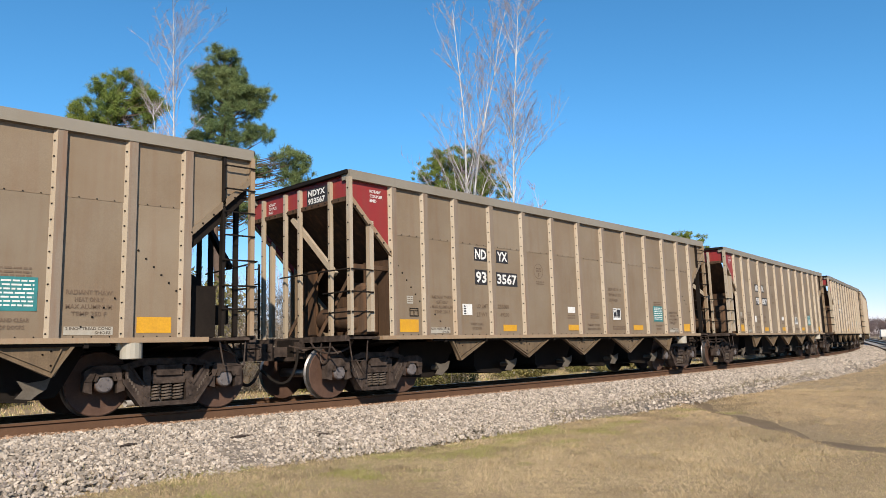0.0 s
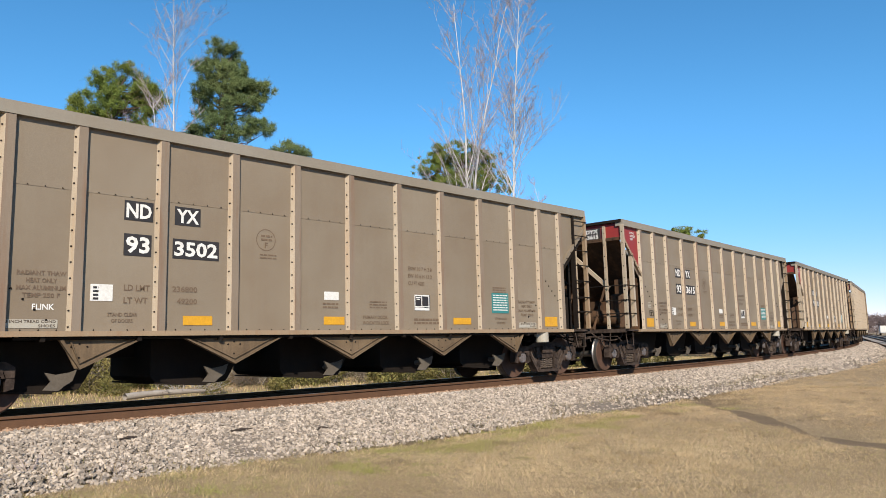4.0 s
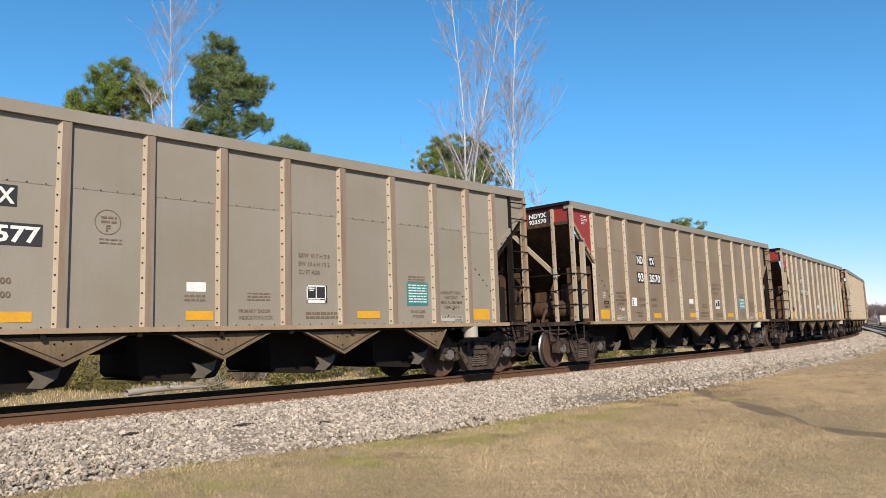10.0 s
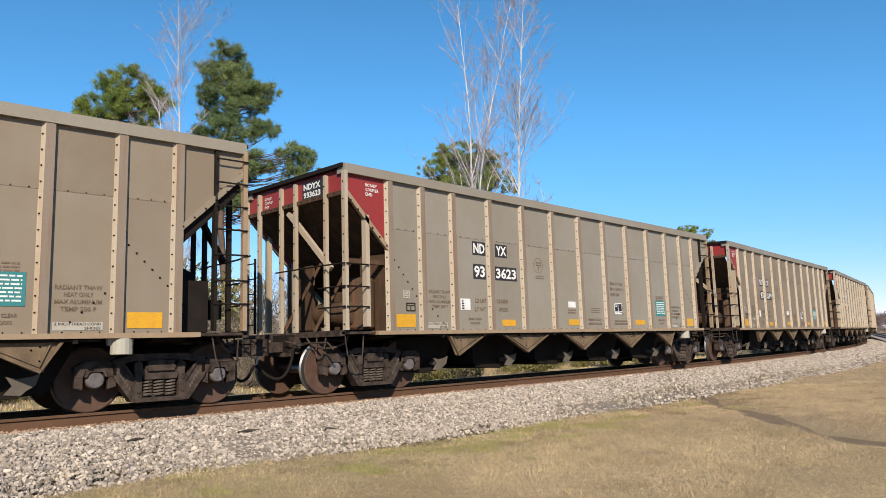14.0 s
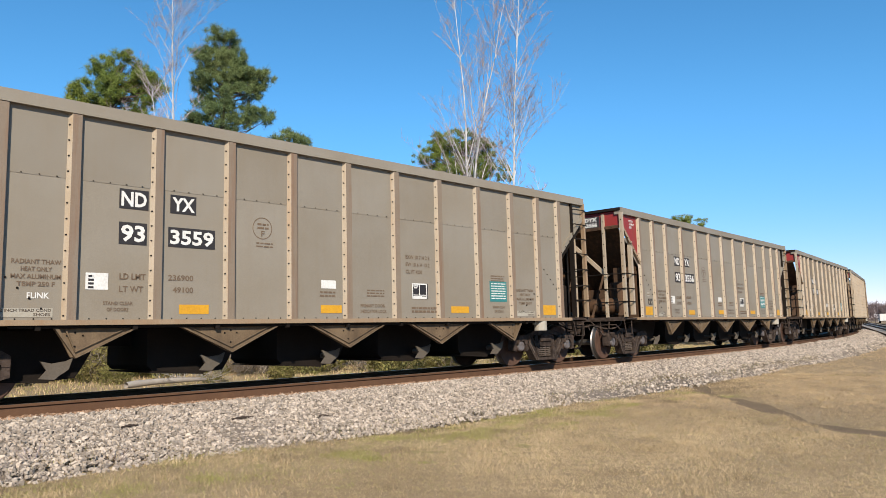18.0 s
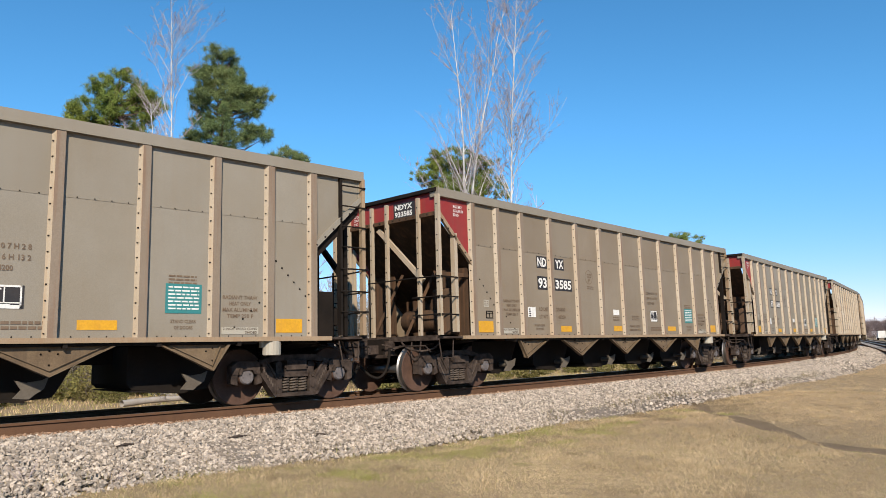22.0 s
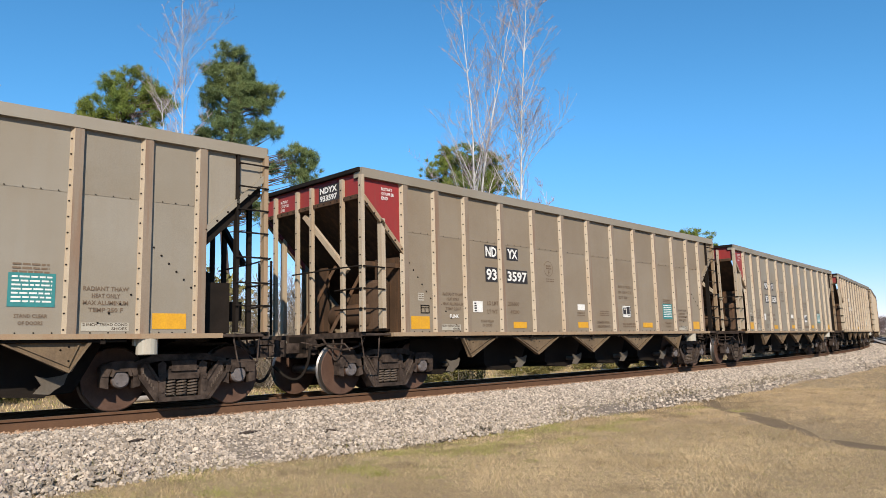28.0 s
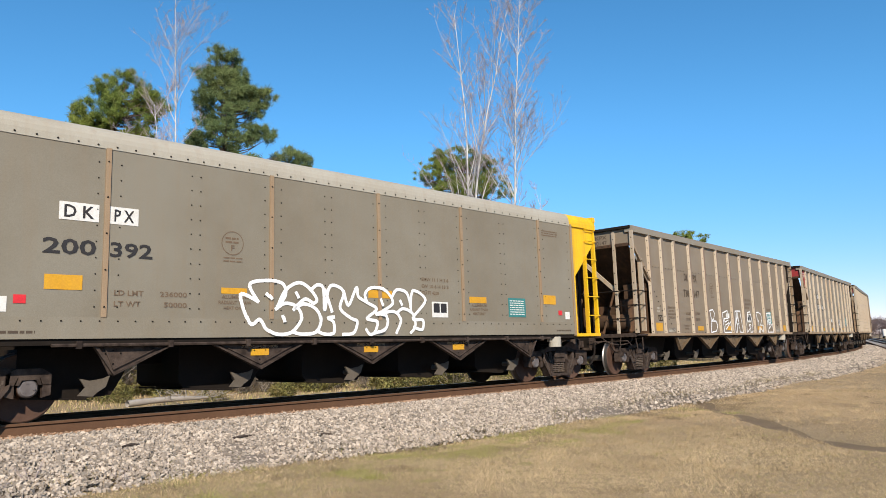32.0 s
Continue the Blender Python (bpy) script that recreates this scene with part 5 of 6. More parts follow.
def bare_tree(rng, height, stems, spread, mat_trunk, mat_twig, lean=0.0, limb_from=0.25, limbs=30, girth=0.0042):
    """A slim bare tree of steep, upward-curving limbs that end in a haze of twigs; meshes of its wood and of its twigs."""
    wood, fine = Limbs(6), Limbs(3)

    def grow(p, d, length, r, level):
        n = (10, 5, 3, 2)[level]
        wander = (0.03, 0.07, 0.12, 0.16)[level]
        pts, radii = [p.copy()], [r]
        for i in range(n):
            d = (d + Vector((rng.gauss(0, wander), rng.gauss(0, wander), (0.0, 0.07, 0.07, 0.03)[level]))).normalized()
            p = p + d * (length / n)
            pts.append(p.copy())
            radii.append(max(r * (1 - 0.88 * (i + 1) / n), 0.005))
        (wood if level < 2 else fine).limb(pts, radii, (6, 5, 3, 3)[level])
        if level >= 3:
            return
        for k in range((limbs, 11, 6)[level]):
            q = rng.uniform(limb_from if level == 0 else 0.2, 0.98)
            i = min(int(q * n), n - 1)
            at = pts[i].lerp(pts[i + 1], q * n - i)
            along = (pts[i + 1] - pts[i]).normalized()
            side = Vector((rng.gauss(0, 1), rng.gauss(0, 1), 0)).normalized()
            ang = rng.uniform(0.4, 0.85) * spread
            kd = (along * math.cos(ang) + side * math.sin(ang)).normalized()
            kl = length * (rng.uniform(0.14, 0.36) * (1.15 - 0.8 * q) if level == 0 else rng.uniform(0.16, 0.40))
            grow(at, kd, kl, max(radii[i] * rng.uniform(0.35, 0.55), (0.012, 0.009, 0.0065)[level]), level + 1)

    for k in range(stems):
        d = Vector((rng.gauss(lean, 0.05 * (stems > 1)), rng.gauss(0, 0.05), 1)).normalized()
        grow(Vector((rng.gauss(0, 0.25) * (stems > 1), rng.gauss(0, 0.2) * (stems > 1), 0)), d, height * rng.uniform(0.9, 1.0), height * girth, 0)
    return wood.mesh("trunk", mat_trunk), fine.mesh("branch_crown", mat_twig)


def needle_mesh(rng_seed, centres, sizes, per, mat):
    """Sprays of long needles round many twig ends, as thin blades."""
    r = np.random.RandomState(rng_seed)
    n = len(centres) * per
    c = np.repeat(np.array(centres), per, 0)
    s = np.repeat(np.array(sizes), per)
    d = r.normal(size=(n, 3))
    d[:, 2] += 0.35
    d /= np.linalg.norm(d, axis=1)[:, None]
    start = c + r.normal(size=(n, 3)) * s[:, None] * 0.25
    length = s * r.uniform(0.6, 1.15, n)
    w = np.cross(d, r.normal(size=(n, 3)))
    w /= np.linalg.norm(w, axis=1)[:, None]
    w *= (0.008 + 0.007 * r.rand(n))[:, None]
    v = np.stack([start - w, start + w, start + d * length[:, None]], 1).reshape(-1, 3)
    f = np.arange(n * 3).reshape(n, 3)
    return fast_mesh("needles", v, f, mat)


def pine_tree(name, bearing, distance, height, crown, seed, per=105, mat=NEEDLE, label="tall pine with a dark green rounded crown"):
    """crown: lobes (sideways, height, radius across, radius up) seen from the viewer; filled with limb-end sprays."""
    rng = random.Random(seed)
    base = from_eye(bearing, distance)
    tree = tagged(new(name), label, "tree", "pines behind the track")
    tree.matrix_basis = Matrix.Translation(base) @ Matrix.Rotation(radians(-bearing), 4, "Z")
    wood = Limbs(7)
    trunk = [Vector((0.25 * math.sin(i * 0.9 + seed), 0.2 * math.cos(i * 0.7 + seed), (height - 1.0) * i / 9)) for i in range(10)]
    wood.limb(trunk, [0.26 * (1 - 0.85 * i / 9) + 0.02 for i in range(10)], 8)
    centres, sizes = [], []
    for sx, z, ra, rz in crown:
        for k in range(int(8 + 12 * ra * rz)):
            u = Vector((rng.gauss(0, 1), rng.gauss(0, 1), rng.gauss(0, 1) * 0.9 + 0.1)).normalized() * rng.uniform(0.4, 1.0) ** 0.4
            p = Vector((sx + u.x * ra, u.y * ra * 0.9, z + u.z * rz))
            for j in range(rng.randint(3, 6)):
                centres.append(tuple(p + Vector((rng.gauss(0, 0.26), rng.gauss(0, 0.26), rng.gauss(0.04, 0.14)))))
                sizes.append(rng.uniform(0.24, 0.40))
            h = min(max(p.z - rng.uniform(0.3, 1.4), 1.0), height - 1.5)
            i = min(int(h / (height - 1.0) * 9), 8)
            a = trunk[i].lerp(trunk[i + 1], h / (height - 1.0) * 9 - i)
            mid = a.lerp(p, 0.55) + Vector((0, 0, -0.25))
            wood.limb([a, mid, p], [0.05, 0.03, 0.012], 4)
    part("trunk", wood.mesh("trunk", PINEBARK), None, tree, "reddish brown pine trunk and limbs")
    part("crown", needle_mesh(seed, centres, sizes, per, mat), None, tree, "dark green long-needled crown")
    return tree


D = 45.0
def up(el, d=D):
    return d * math.tan(radians(el)) + EYE[2] + 0.75


pine_tree("pine_tree", 17.6, D, up(19.2), [(0.0, up(18.2), 1.4, 0.9), (-1.3, up(16.4), 1.0, 0.9), (0.6, up(16.2), 1.6, 1.4), (-1.8, up(14.6), 1.0, 0.9), (1.4, up(17.2), 0.9, 1.0), (-0.2, up(14.0), 1.8, 1.1), (0.3, up(11.6), 1.6, 1.2), (-1.2, up(9.6), 1.4, 1.0), (1.2, up(8.6), 1.5, 1.1)], 3,
          label="broad pine with a rounded yellow-green crown")
pine_tree("pine_tree", 25.1, D, up(21.8), [(0.0, up(20.9), 0.8, 0.8), (-0.7, up(19.4), 0.9, 1.0), (0.5, up(19.4), 0.9, 0.9), (-0.2, up(17.5), 1.4, 1.2), (2.2, up(18.9), 0.7, 0.45), (1.7, up(17.7), 0.8, 0.45), (0.9, up(18.6), 0.7, 0.5),
          (2.1, up(15.8), 1.0, 0.6), (-0.5, up(15.2), 1.7, 1.1), (3.9, up(13.6), 1.3, 0.9), (1.2, up(13.2), 1.7, 0.9), (4.4, up(12.2), 0.8, 0.6), (-0.4, up(11.0), 1.5, 1.0), (1.6, up(9.8), 1.3, 0.9)], 7,
          mat=DARKNEEDLE, label="tall ragged pine with open dark green branches")
pine_tree("pine_tree", 43.9, 60.0, up(15.2, 60), [(-0.6, up(14.2, 60), 1.9, 1.0), (-2.2, up(12.9, 60), 1.3, 1.0), (1.2, up(13.4, 60), 1.8, 1.1), (2.8, up(11.7, 60), 1.3, 1.0), (0.2, up(11.6, 60), 2.6, 1.2)], 11,
          label="rounded pine behind a pale bare tree")
pine_tree("pine_tree", 61.2, 110.0, up(8.0, 110), [(-0.4, up(7.45, 110), 1.6, 0.9), (1.0, up(7.1, 110), 1.6, 0.9), (-1.3, up(6.6, 110), 1.5, 1.1), (1.9, up(6.3, 110), 1.3, 1.0), (0, up(5.6, 110), 2.6, 1.6)], 13, 60,
          label="distant pine top beyond the train")

rng = random.Random(21)
for bearing, dist, h, stems, spread, seed, lean, limbs, label in (
        (22.6, 42.0, 22.5, 1, 1.05, 1, 0.0, 40, "slender pale bare tree among pines"),
        (44.5, 38.0, 22.0, 1, 0.95, 2, -0.04, 26, "tall white-barked slender bare tree"),
        (43.7, 38.4, 22.5, 1, 0.85, 12, 0.09, 26, "white-barked bare tree with upright limbs"),
        (47.9, 38.0, 19.5, 1, 1.10, 3, 0.03, 44, "tall white-barked bare tree with spreading limbs"),
        (49.3, 37.0, 9.6, 1, 1.0, 8, 0.12, 12, "low bare tree with reaching limbs")):
    rng.seed(seed * 77)
    tree = tagged(new("bare_tree"), label, "tree", "bare trees behind the track")
    tree.matrix_basis = Matrix.Translation(from_eye(bearing, dist)) @ Matrix.Rotation(radians(-bearing), 4, "Z")
    tm, wm = bare_tree(rng, h, stems, spread, BARK, TWIG, lean, 0.28, limbs)
    part("trunk", tm, None, tree, "pale grey-white bark")
    part("branch_crown", wm, None, tree)
# younger bare trees that fill the wood below them
YOUNG = []
for k in range(4):
    rng.seed(300 + k)
    YOUNG.append(bare_tree(rng, (11.0, 12.5, 9.5, 13.5)[k], (2, 1, 3, 1)[k], 0.85, BARK if k % 2 else GREYBARK, TWIG, 0.02, 0.12, 20, 0.0055))
rng.seed(31)
for i in range(30):
    bearing = -7 + 47 * (i + rng.random()) / 30
    tree = tagged(new("bare_tree"), "young grey bare tree in the winter wood", "tree", "bare trees behind the track")
    tree.matrix_basis = Matrix.Translation(from_eye(bearing, rng.uniform(29, 44))) @ Matrix.Rotation(rng.uniform(0, 6.3), 4, "Z") @ Matrix.Scale(rng.uniform(0.7, 1.1) * (1.0 if bearing < 24 else 0.5), 4)
    part("trunk", YOUNG[i % 4][0], None, tree)
    part("branch_crown", YOUNG[i % 4][1], None, tree)

# thicket of bare shrubs behind the track, and some leafy ones
def shrub_meshes(seed, tall):
    r = np.random.RandomState(seed)
    n = 1500
    ang, rad = r.uniform(0, 2 * np.pi, n), np.abs(r.normal(0, 0.7, n))
    p0 = np.stack([rad * np.cos(ang) * 0.6, rad * np.sin(ang) * 0.6, np.zeros(n)], 1)
    p0[:, 2] = r.uniform(0, 0.75, n) * tall
    h = tall * r.uniform(0.1, 0.4, n)
    lean = np.stack([np.cos(ang) * rad * 0.5 + r.normal(0, 0.45, n), np.sin(ang) * rad * 0.5 + r.normal(0, 0.45, n), r.uniform(0.3, 1.0, n)], 1)
    p1 = p0 + lean * (h * 0.5)[:, None] + r.normal(0, 0.06, (n, 3))
    p2 = p1 + (lean + r.normal(0, 0.25, (n, 3))) * (h * 0.5)[:, None]
    w = np.stack([r.normal(0, 1, n), r.normal(0, 1, n), np.zeros(n)], 1)
    w /= np.linalg.norm(w, axis=1)[:, None]
    w *= r.uniform(0.005, 0.014, n)[:, None]
    v = np.stack([p0 - w, p0 + w, p1 + w * 0.7, p1 - w * 0.7, p2], 1).reshape(-1, 3)
    a = np.arange(n) * 5
    f = np.concatenate([np.stack([a, a + 1, a + 2], 1), np.stack([a, a + 2, a + 3], 1), np.stack([a + 3, a + 2, a + 4], 1)])
    return fast_mesh("brushwood", v, f, BRUSH)


def leaf_mesh(seed, tall, wide, n, mat, leaf=1.0):
    r = np.random.RandomState(seed)
    d = r.normal(size=(n, 3))
    d /= np.linalg.norm(d, axis=1)[:, None]
    lump = 1 + 0.3 * np.sin(d[:, 0] * 5 + seed) * np.sin(d[:, 2] * 6 + seed)
    p = d * (lump * r.uniform(0.55, 1.0, n) ** 0.6)[:, None] * np.array([wide, wide, tall * 0.5]) + np.array([0, 0, tall * 0.45])
    a, b = r.normal(size=(n, 3)), r.normal(size=(n, 3))
    s = r.uniform(0.025, 0.06, n)[:, None] * leaf
    v = np.stack([p + a * s, p + b * s, p - a * s * 0.8], 1).reshape(-1, 3)
    return fast_mesh("leaves", v, np.arange(n * 3).reshape(n, 3), mat)


STEMS = [shrub_meshes(i, (4.6, 3.6, 5.2, 2.8)[i]) for i in range(4)]
LEAVES = [leaf_mesh(i + 40, (1.5, 1.1, 2.0)[i], (1.1, 0.9, 1.2)[i], 2600, LEAFY) for i in range(3)]
def twig_cloud(seed, n=14000):
    """A broad bare crown on a short trunk, as thin upright slivers."""
    r = np.random.RandomState(seed)
    d = r.normal(size=(n, 3))
    d /= np.linalg.norm(d, axis=1)[:, None]
    lump = 1 + 0.25 * np.sin(d[:, 0] * 4 + seed) * np.cos(d[:, 1] * 5) + 0.15 * np.sin(d[:, 2] * 7)
    p = d * (lump * r.uniform(0.2, 1.0, n) ** 0.45)[:, None] * np.array([4.6, 4.6, 3.6]) + np.array([0, 0, 4.4])
    k = d * 0.6 + np.array([0, 0, 0.7]) + r.normal(0, 0.35, (n, 3))
    w = np.cross(k, r.normal(size=(n, 3)))
    w *= (0.02 / np.linalg.norm(w, axis=1))[:, None]
    v = np.stack([p - w, p + w, p + k * r.uniform(0.5, 1.2, n)[:, None]], 1)
    t = np.array([[(-0.2, 0, -0.3), (0.2, 0, -0.3), (0, 0, 5)], [(0, -0.2, -0.3), (0, 0.2, -0.3), (0, 0, 5)]])
    v = np.concatenate([v, t]).reshape(-1, 3)
    return fast_mesh("branch_crown", v, np.arange(len(v)).reshape(-1, 3), FARTWIG)


FARCROWN = [twig_cloud(i + 80) for i in range(3)]
DEADLEAF = [leaf_mesh(i + 60, (3.8, 3.0)[i], (1.2, 1.1)[i], 2200, RUSSET, 0.42) for i in range(2)]
rng.seed(5)
for i in range(140):
    bearing = -6 + (i + rng.random()) * 0.42 if i < 60 else 19 + 50 * (i - 60 + rng.random()) / 80
    dist = rng.uniform(27, 40) + (12 if bearing > 45 else 0) + (14 if bearing > 55 else 0)
    size = rng.uniform(1.25, 1.7) if bearing < 14 else rng.uniform(0.95, 1.35) if bearing < 20 else rng.uniform(0.6, 1.0)
    shrub = tagged(new("shrub"), "bare brown winter shrub in the thicket", "shrub", "thicket behind the track")
    shrub.matrix_basis = Matrix.Translation(from_eye(bearing, dist)) @ Matrix.Rotation(rng.uniform(0, 6.3), 4, "Z") @ Matrix.Scale(size * rng.uniform(0.8, 1.15), 4)
    part("brushwood", STEMS[i % 4], None, shrub)
    if i % 2 == 0:
        part("dead_leaves", DEADLEAF[i // 2 % 2], None, shrub, "dry russet leaves")
for i in range(46):
    bearing = 2 + 58 * (i + rng.random()) / 46
    dist = rng.uniform(23, 33) + (10 if bearing > 45 else 0)
    bush = tagged(new("bush"), "low dull green leafy bush in dry grass", "bush", "bushes behind the track")
    bush.matrix_basis = Matrix.Translation(from_eye(bearing, dist)) @ Matrix.Rotation(rng.uniform(0, 6.3), 4, "Z") @ Matrix.Scale(rng.uniform(0.4, 0.8), 4)
    part("leaves", LEAVES[i % 3], None, bush)

# darker evergreen scrub deeper in the wood
for i in range(26):
    bearing = -8 + 34 * (i + rng.random()) / 26
    bush = tagged(new("evergreen_shrub"), "dull olive evergreen shrub deep in the winter wood", "shrub", "evergreen shrubs in the wood")
    bush.matrix_basis = Matrix.Translation(from_eye(bearing, rng.uniform(38, 50))) @ Matrix.Rotation(rng.uniform(0, 6.3), 4, "Z") @ Matrix.Scale(rng.uniform(1.7, 3.2), 4)
    part("leaves", LEAVES[i % 3], None, bush)

# fallen pale log with broken branches
log = tagged(new("fallen_log"), "pale weathered fallen log with broken branches in the grass", "log")
log.matrix_basis = Matrix.Translation((7.1, 8.9, -0.70)) @ Matrix.Rotation(radians(14), 4, "Z")
wood = Limbs(9)
wood.limb([Vector((x, 0.06 * math.sin(x * 2), 0.12 + 0.03 * math.sin(x * 1.3))) for x in np.linspace(0, 2.6, 9)], [0.09, 0.1, 0.09, 0.085, 0.085, 0.08, 0.07, 0.06, 0.035], 9)
part("stem", wood.mesh("stem", LOGWOOD), None, log)
wood = Limbs(4)
for i in range(60):
    p = Vector((rng.uniform(1.2, 3.4), rng.uniform(0.0, 0.7), rng.uniform(0.0, 0.2)))
    d = Vector((rng.gauss(0.1, 0.5), rng.gauss(0, 0.4), rng.uniform(0.1, 0.6))).normalized()
    wood.limb([p, p + d * 0.4 + Vector((0, 0, -0.03)), p + d * 0.8], [0.008, 0.006, 0.003], 4)
tagged(part("branch_tangle", wood.mesh("branch_tangle", LOGWOOD), None, log), "tangle of pale broken branches", kind="stuff")

# far side of the yard: a brown treeline, two spreading bare trees, small pale sheds and parked trucks
for i in range(34):
    bearing = 66 + 26 * (i + rng.random()) / 34
    dist = rng.uniform(210, 320)
    shrub = tagged(new("far_tree"), "distant bare brown tree on the skyline", "tree", "distant treeline")
    shrub.matrix_basis = Matrix.Translation(from_eye(bearing, dist)) @ Matrix.Rotation(rng.uniform(0, 6.3), 4, "Z") @ Matrix.Scale(rng.uniform(0.55, 0.95), 4)
    part("branch_crown", FARCROWN[i % 3], None, shrub, "brown haze of fine twigs")
for bearing, dist, size in ((79.5, 85, 0.95), (82.5, 75, 1.0), (85.5, 70, 1.1), (76.6, 140, 1.0), (78.2, 120, 1.0)):
    tree = tagged(new("bare_tree"), "spreading bare brown tree beside the yard", "tree", "bare trees by the yard")
    tree.matrix_basis = Matrix.Translation(from_eye(bearing, dist)) @ Matrix.Rotation(rng.uniform(0, 6), 4, "Z") @ Matrix.Scale(size, 4)
    part("branch_crown", FARCROWN[int(bearing) % 3], None, tree, "brown mass of fine twigs")


def box_truck(bearing, dist, turn, length, colour):
    th = tagged(new("parked_truck"), "small white truck parked by the yard", "truck", "parked trucks")
    th.matrix_basis = Matrix.Translation(from_eye(bearing, dist) + Vector((0, 0, 0.15))) @ Matrix.Rotation(radians(turn), 4, "Z")
    bm = bmesh.new()
    box(bm, -length / 2, length * 0.2, -1.1, 1.1, 0.8, 2.9)
    bevelled(bm, 0.06)
    part("cargo_box", bm, colour, th)
    bm = bmesh.new()
    prism(bm, [(length * 0.22, 0.7), (length * 0.5, 0.7), (length * 0.5, 1.4), (length * 0.42, 1.5), (length * 0.36, 2.2), (length * 0.22, 2.2)], "y", -1.0, 1.0)
    part("cab", bm, colour, th)
    bm = bmesh.new()
    prism(bm, [(length * 0.27, 1.5), (length * 0.41, 1.5), (length * 0.355, 2.1), (length * 0.27, 2.1)], "y", -1.01, 1.01)
    part("window", bm, BLACK, th)
    for x in (-length * 0.3, length * 0.36):
        for y in (-0.95, 0.95):
            bm = bmesh.new()
            lathe(bm, [(-0.12, 0.3), (-0.12, 0.42), (0.12, 0.42), (0.12, 0.3)], 14, "y")
            part("wheel", bm, SHADEGRIME, th, at=pose(x, y, 0.42))


for bearing, dist, turn, length in ((73.6, 260, 20, 6.5), (76.4, 330, 75, 5.0), (78.0, 210, 15, 6.0), (79.3, 190, 20, 5.0)):
    box_truck(bearing, dist, turn, length, WHITE)
pole = tagged(new("utility_pole"), "slim pale utility pole far down the line", "pole")
pole.matrix_basis = Matrix.Translation(from_eye(73.3, 330))
bm = bmesh.new()
rod(bm, (0, 0, 0), (0, 0, 9), 0.14, 8, 0.09)
part("shaft", bm, BARK, pole)
bm = bmesh.new()
box(bm, -0.9, 0.9, -0.06, 0.06, 8.2, 8.35)
part("crossarm", bm, PINEBARK, pole)


# ---- loose ballast, grass and weeds ----
SN = np.random.RandomState(9)
CUBE = np.array([(x, y, z) for x in (-1, 1) for y in (-1, 1) for z in (-1, 1)], float)
QUADS = np.array([(0, 1, 3, 2), (4, 6, 7, 5), (0, 4, 5, 1), (2, 3, 7, 6), (0, 2, 6, 4), (1, 5, 7, 3)])


def stones(places, size):
    """Broken angular stones, most of them lying on a flat side."""
    n = len(places)
    v = CUBE[None] * (1 + SN.uniform(-0.55, 0.3, (n, 8, 3))) * np.stack([SN.uniform(0.9, 1.6, n), SN.uniform(0.65, 1.1, n), SN.uniform(0.45, 0.85, n)], 1)[:, None]
    v[:, 1::2, :2] *= SN.uniform(0.4, 0.95, (n, 1, 2))
    v[:, 0::2, :2] *= SN.uniform(0.55, 1.0, (n, 1, 2))
    a, e, h = SN.uniform(0, 2 * np.pi, n), SN.normal(0, 0.4, n), SN.normal(0, 0.4, n)
    o, i = np.zeros(n), np.ones(n)
    mat3 = lambda *c: np.stack([np.stack(c[k:k + 3], 1) for k in (0, 3, 6)], 1)
    turn = mat3(np.cos(a), -np.sin(a), o, np.sin(a), np.cos(a), o, o, o, i) @ mat3(i, o, o, o, np.cos(e), -np.sin(e), o, np.sin(e), np.cos(e)) @ mat3(np.cos(h), o, np.sin(h), o, i, o, -np.sin(h), o, np.cos(h))
    v = np.einsum("nij,nkj->nki", turn, v) * size[:, None, None] + places[:, None]
    f = (QUADS[None] + (np.arange(n) * 8)[:, None, None]).reshape(-1, 4)
    return v.reshape(-1, 3), f


def bed_height(lat):
    return np.interp(lat, [-3.6, -3.1, -1.8, -1.3, 1.3, 1.8, 3.4], [-0.68, -0.56, -0.24, -0.18, -0.18, -0.27, -0.95])


chunks = []
for s0, s1, lo, hi, per, size in ((-1, 14, -3.4, -0.86, 1150, 0.0245), (14, 34, -3.4, -0.86, 560, 0.030), (34, 90, -3.4, -0.86, 130, 0.052), (-1, 40, -0.66, 0.66, 120, 0.034), (0, 40, 0.85, 3.0, 90, 0.04)):
    n = int((s1 - s0) * (hi - lo) * per)
    s, lat = SN.uniform(s0, s1, n), SN.uniform(lo, hi, n)
    edge = -3.02 + 0.12 * np.sin(s * 0.9) + 0.10 * np.sin(s * 2.3 + 1) - 0.25 * (np.abs(s - 8.5) < 2.2) + 0.36 * (s > 10.8)
    keep = (lat > edge) | (SN.rand(n) < np.where(s > 10.8, 0.22, 0.5))
    line = beside(s, lat, s * 0)
    keep &= (np.abs(rut_side(line[:, 0], line[:, 1])) > 0.16) | (SN.rand(n) < 0.35)
    s, lat = s[keep], lat[keep]
    l2, z2 = canted(lat, bed_height(lat))
    chunks.append(stones(beside(s, l2, z2 + SN.uniform(-0.014, 0.024, len(s)) - 0.018 * (lat > -1.15)), size * SN.uniform(0.55, 1.25, len(s))))
# stones along the side tracks
n = 17000
u, w_ = 14 + 60 * SN.rand(n) ** 1.8, SN.uniform(2.7, 5.6, n)
cs, sn = math.cos(side_head), math.sin(side_head)
chunks.append(stones(np.stack([EYE[0] + u * cs + w_ * sn, EYE[1] + u * sn - w_ * cs, np.interp(w_, [2.4, 2.85, 3.3, 6], [-0.62, -0.47, -0.34, -0.34])], 1), SN.uniform(0.03, 0.075, n)))
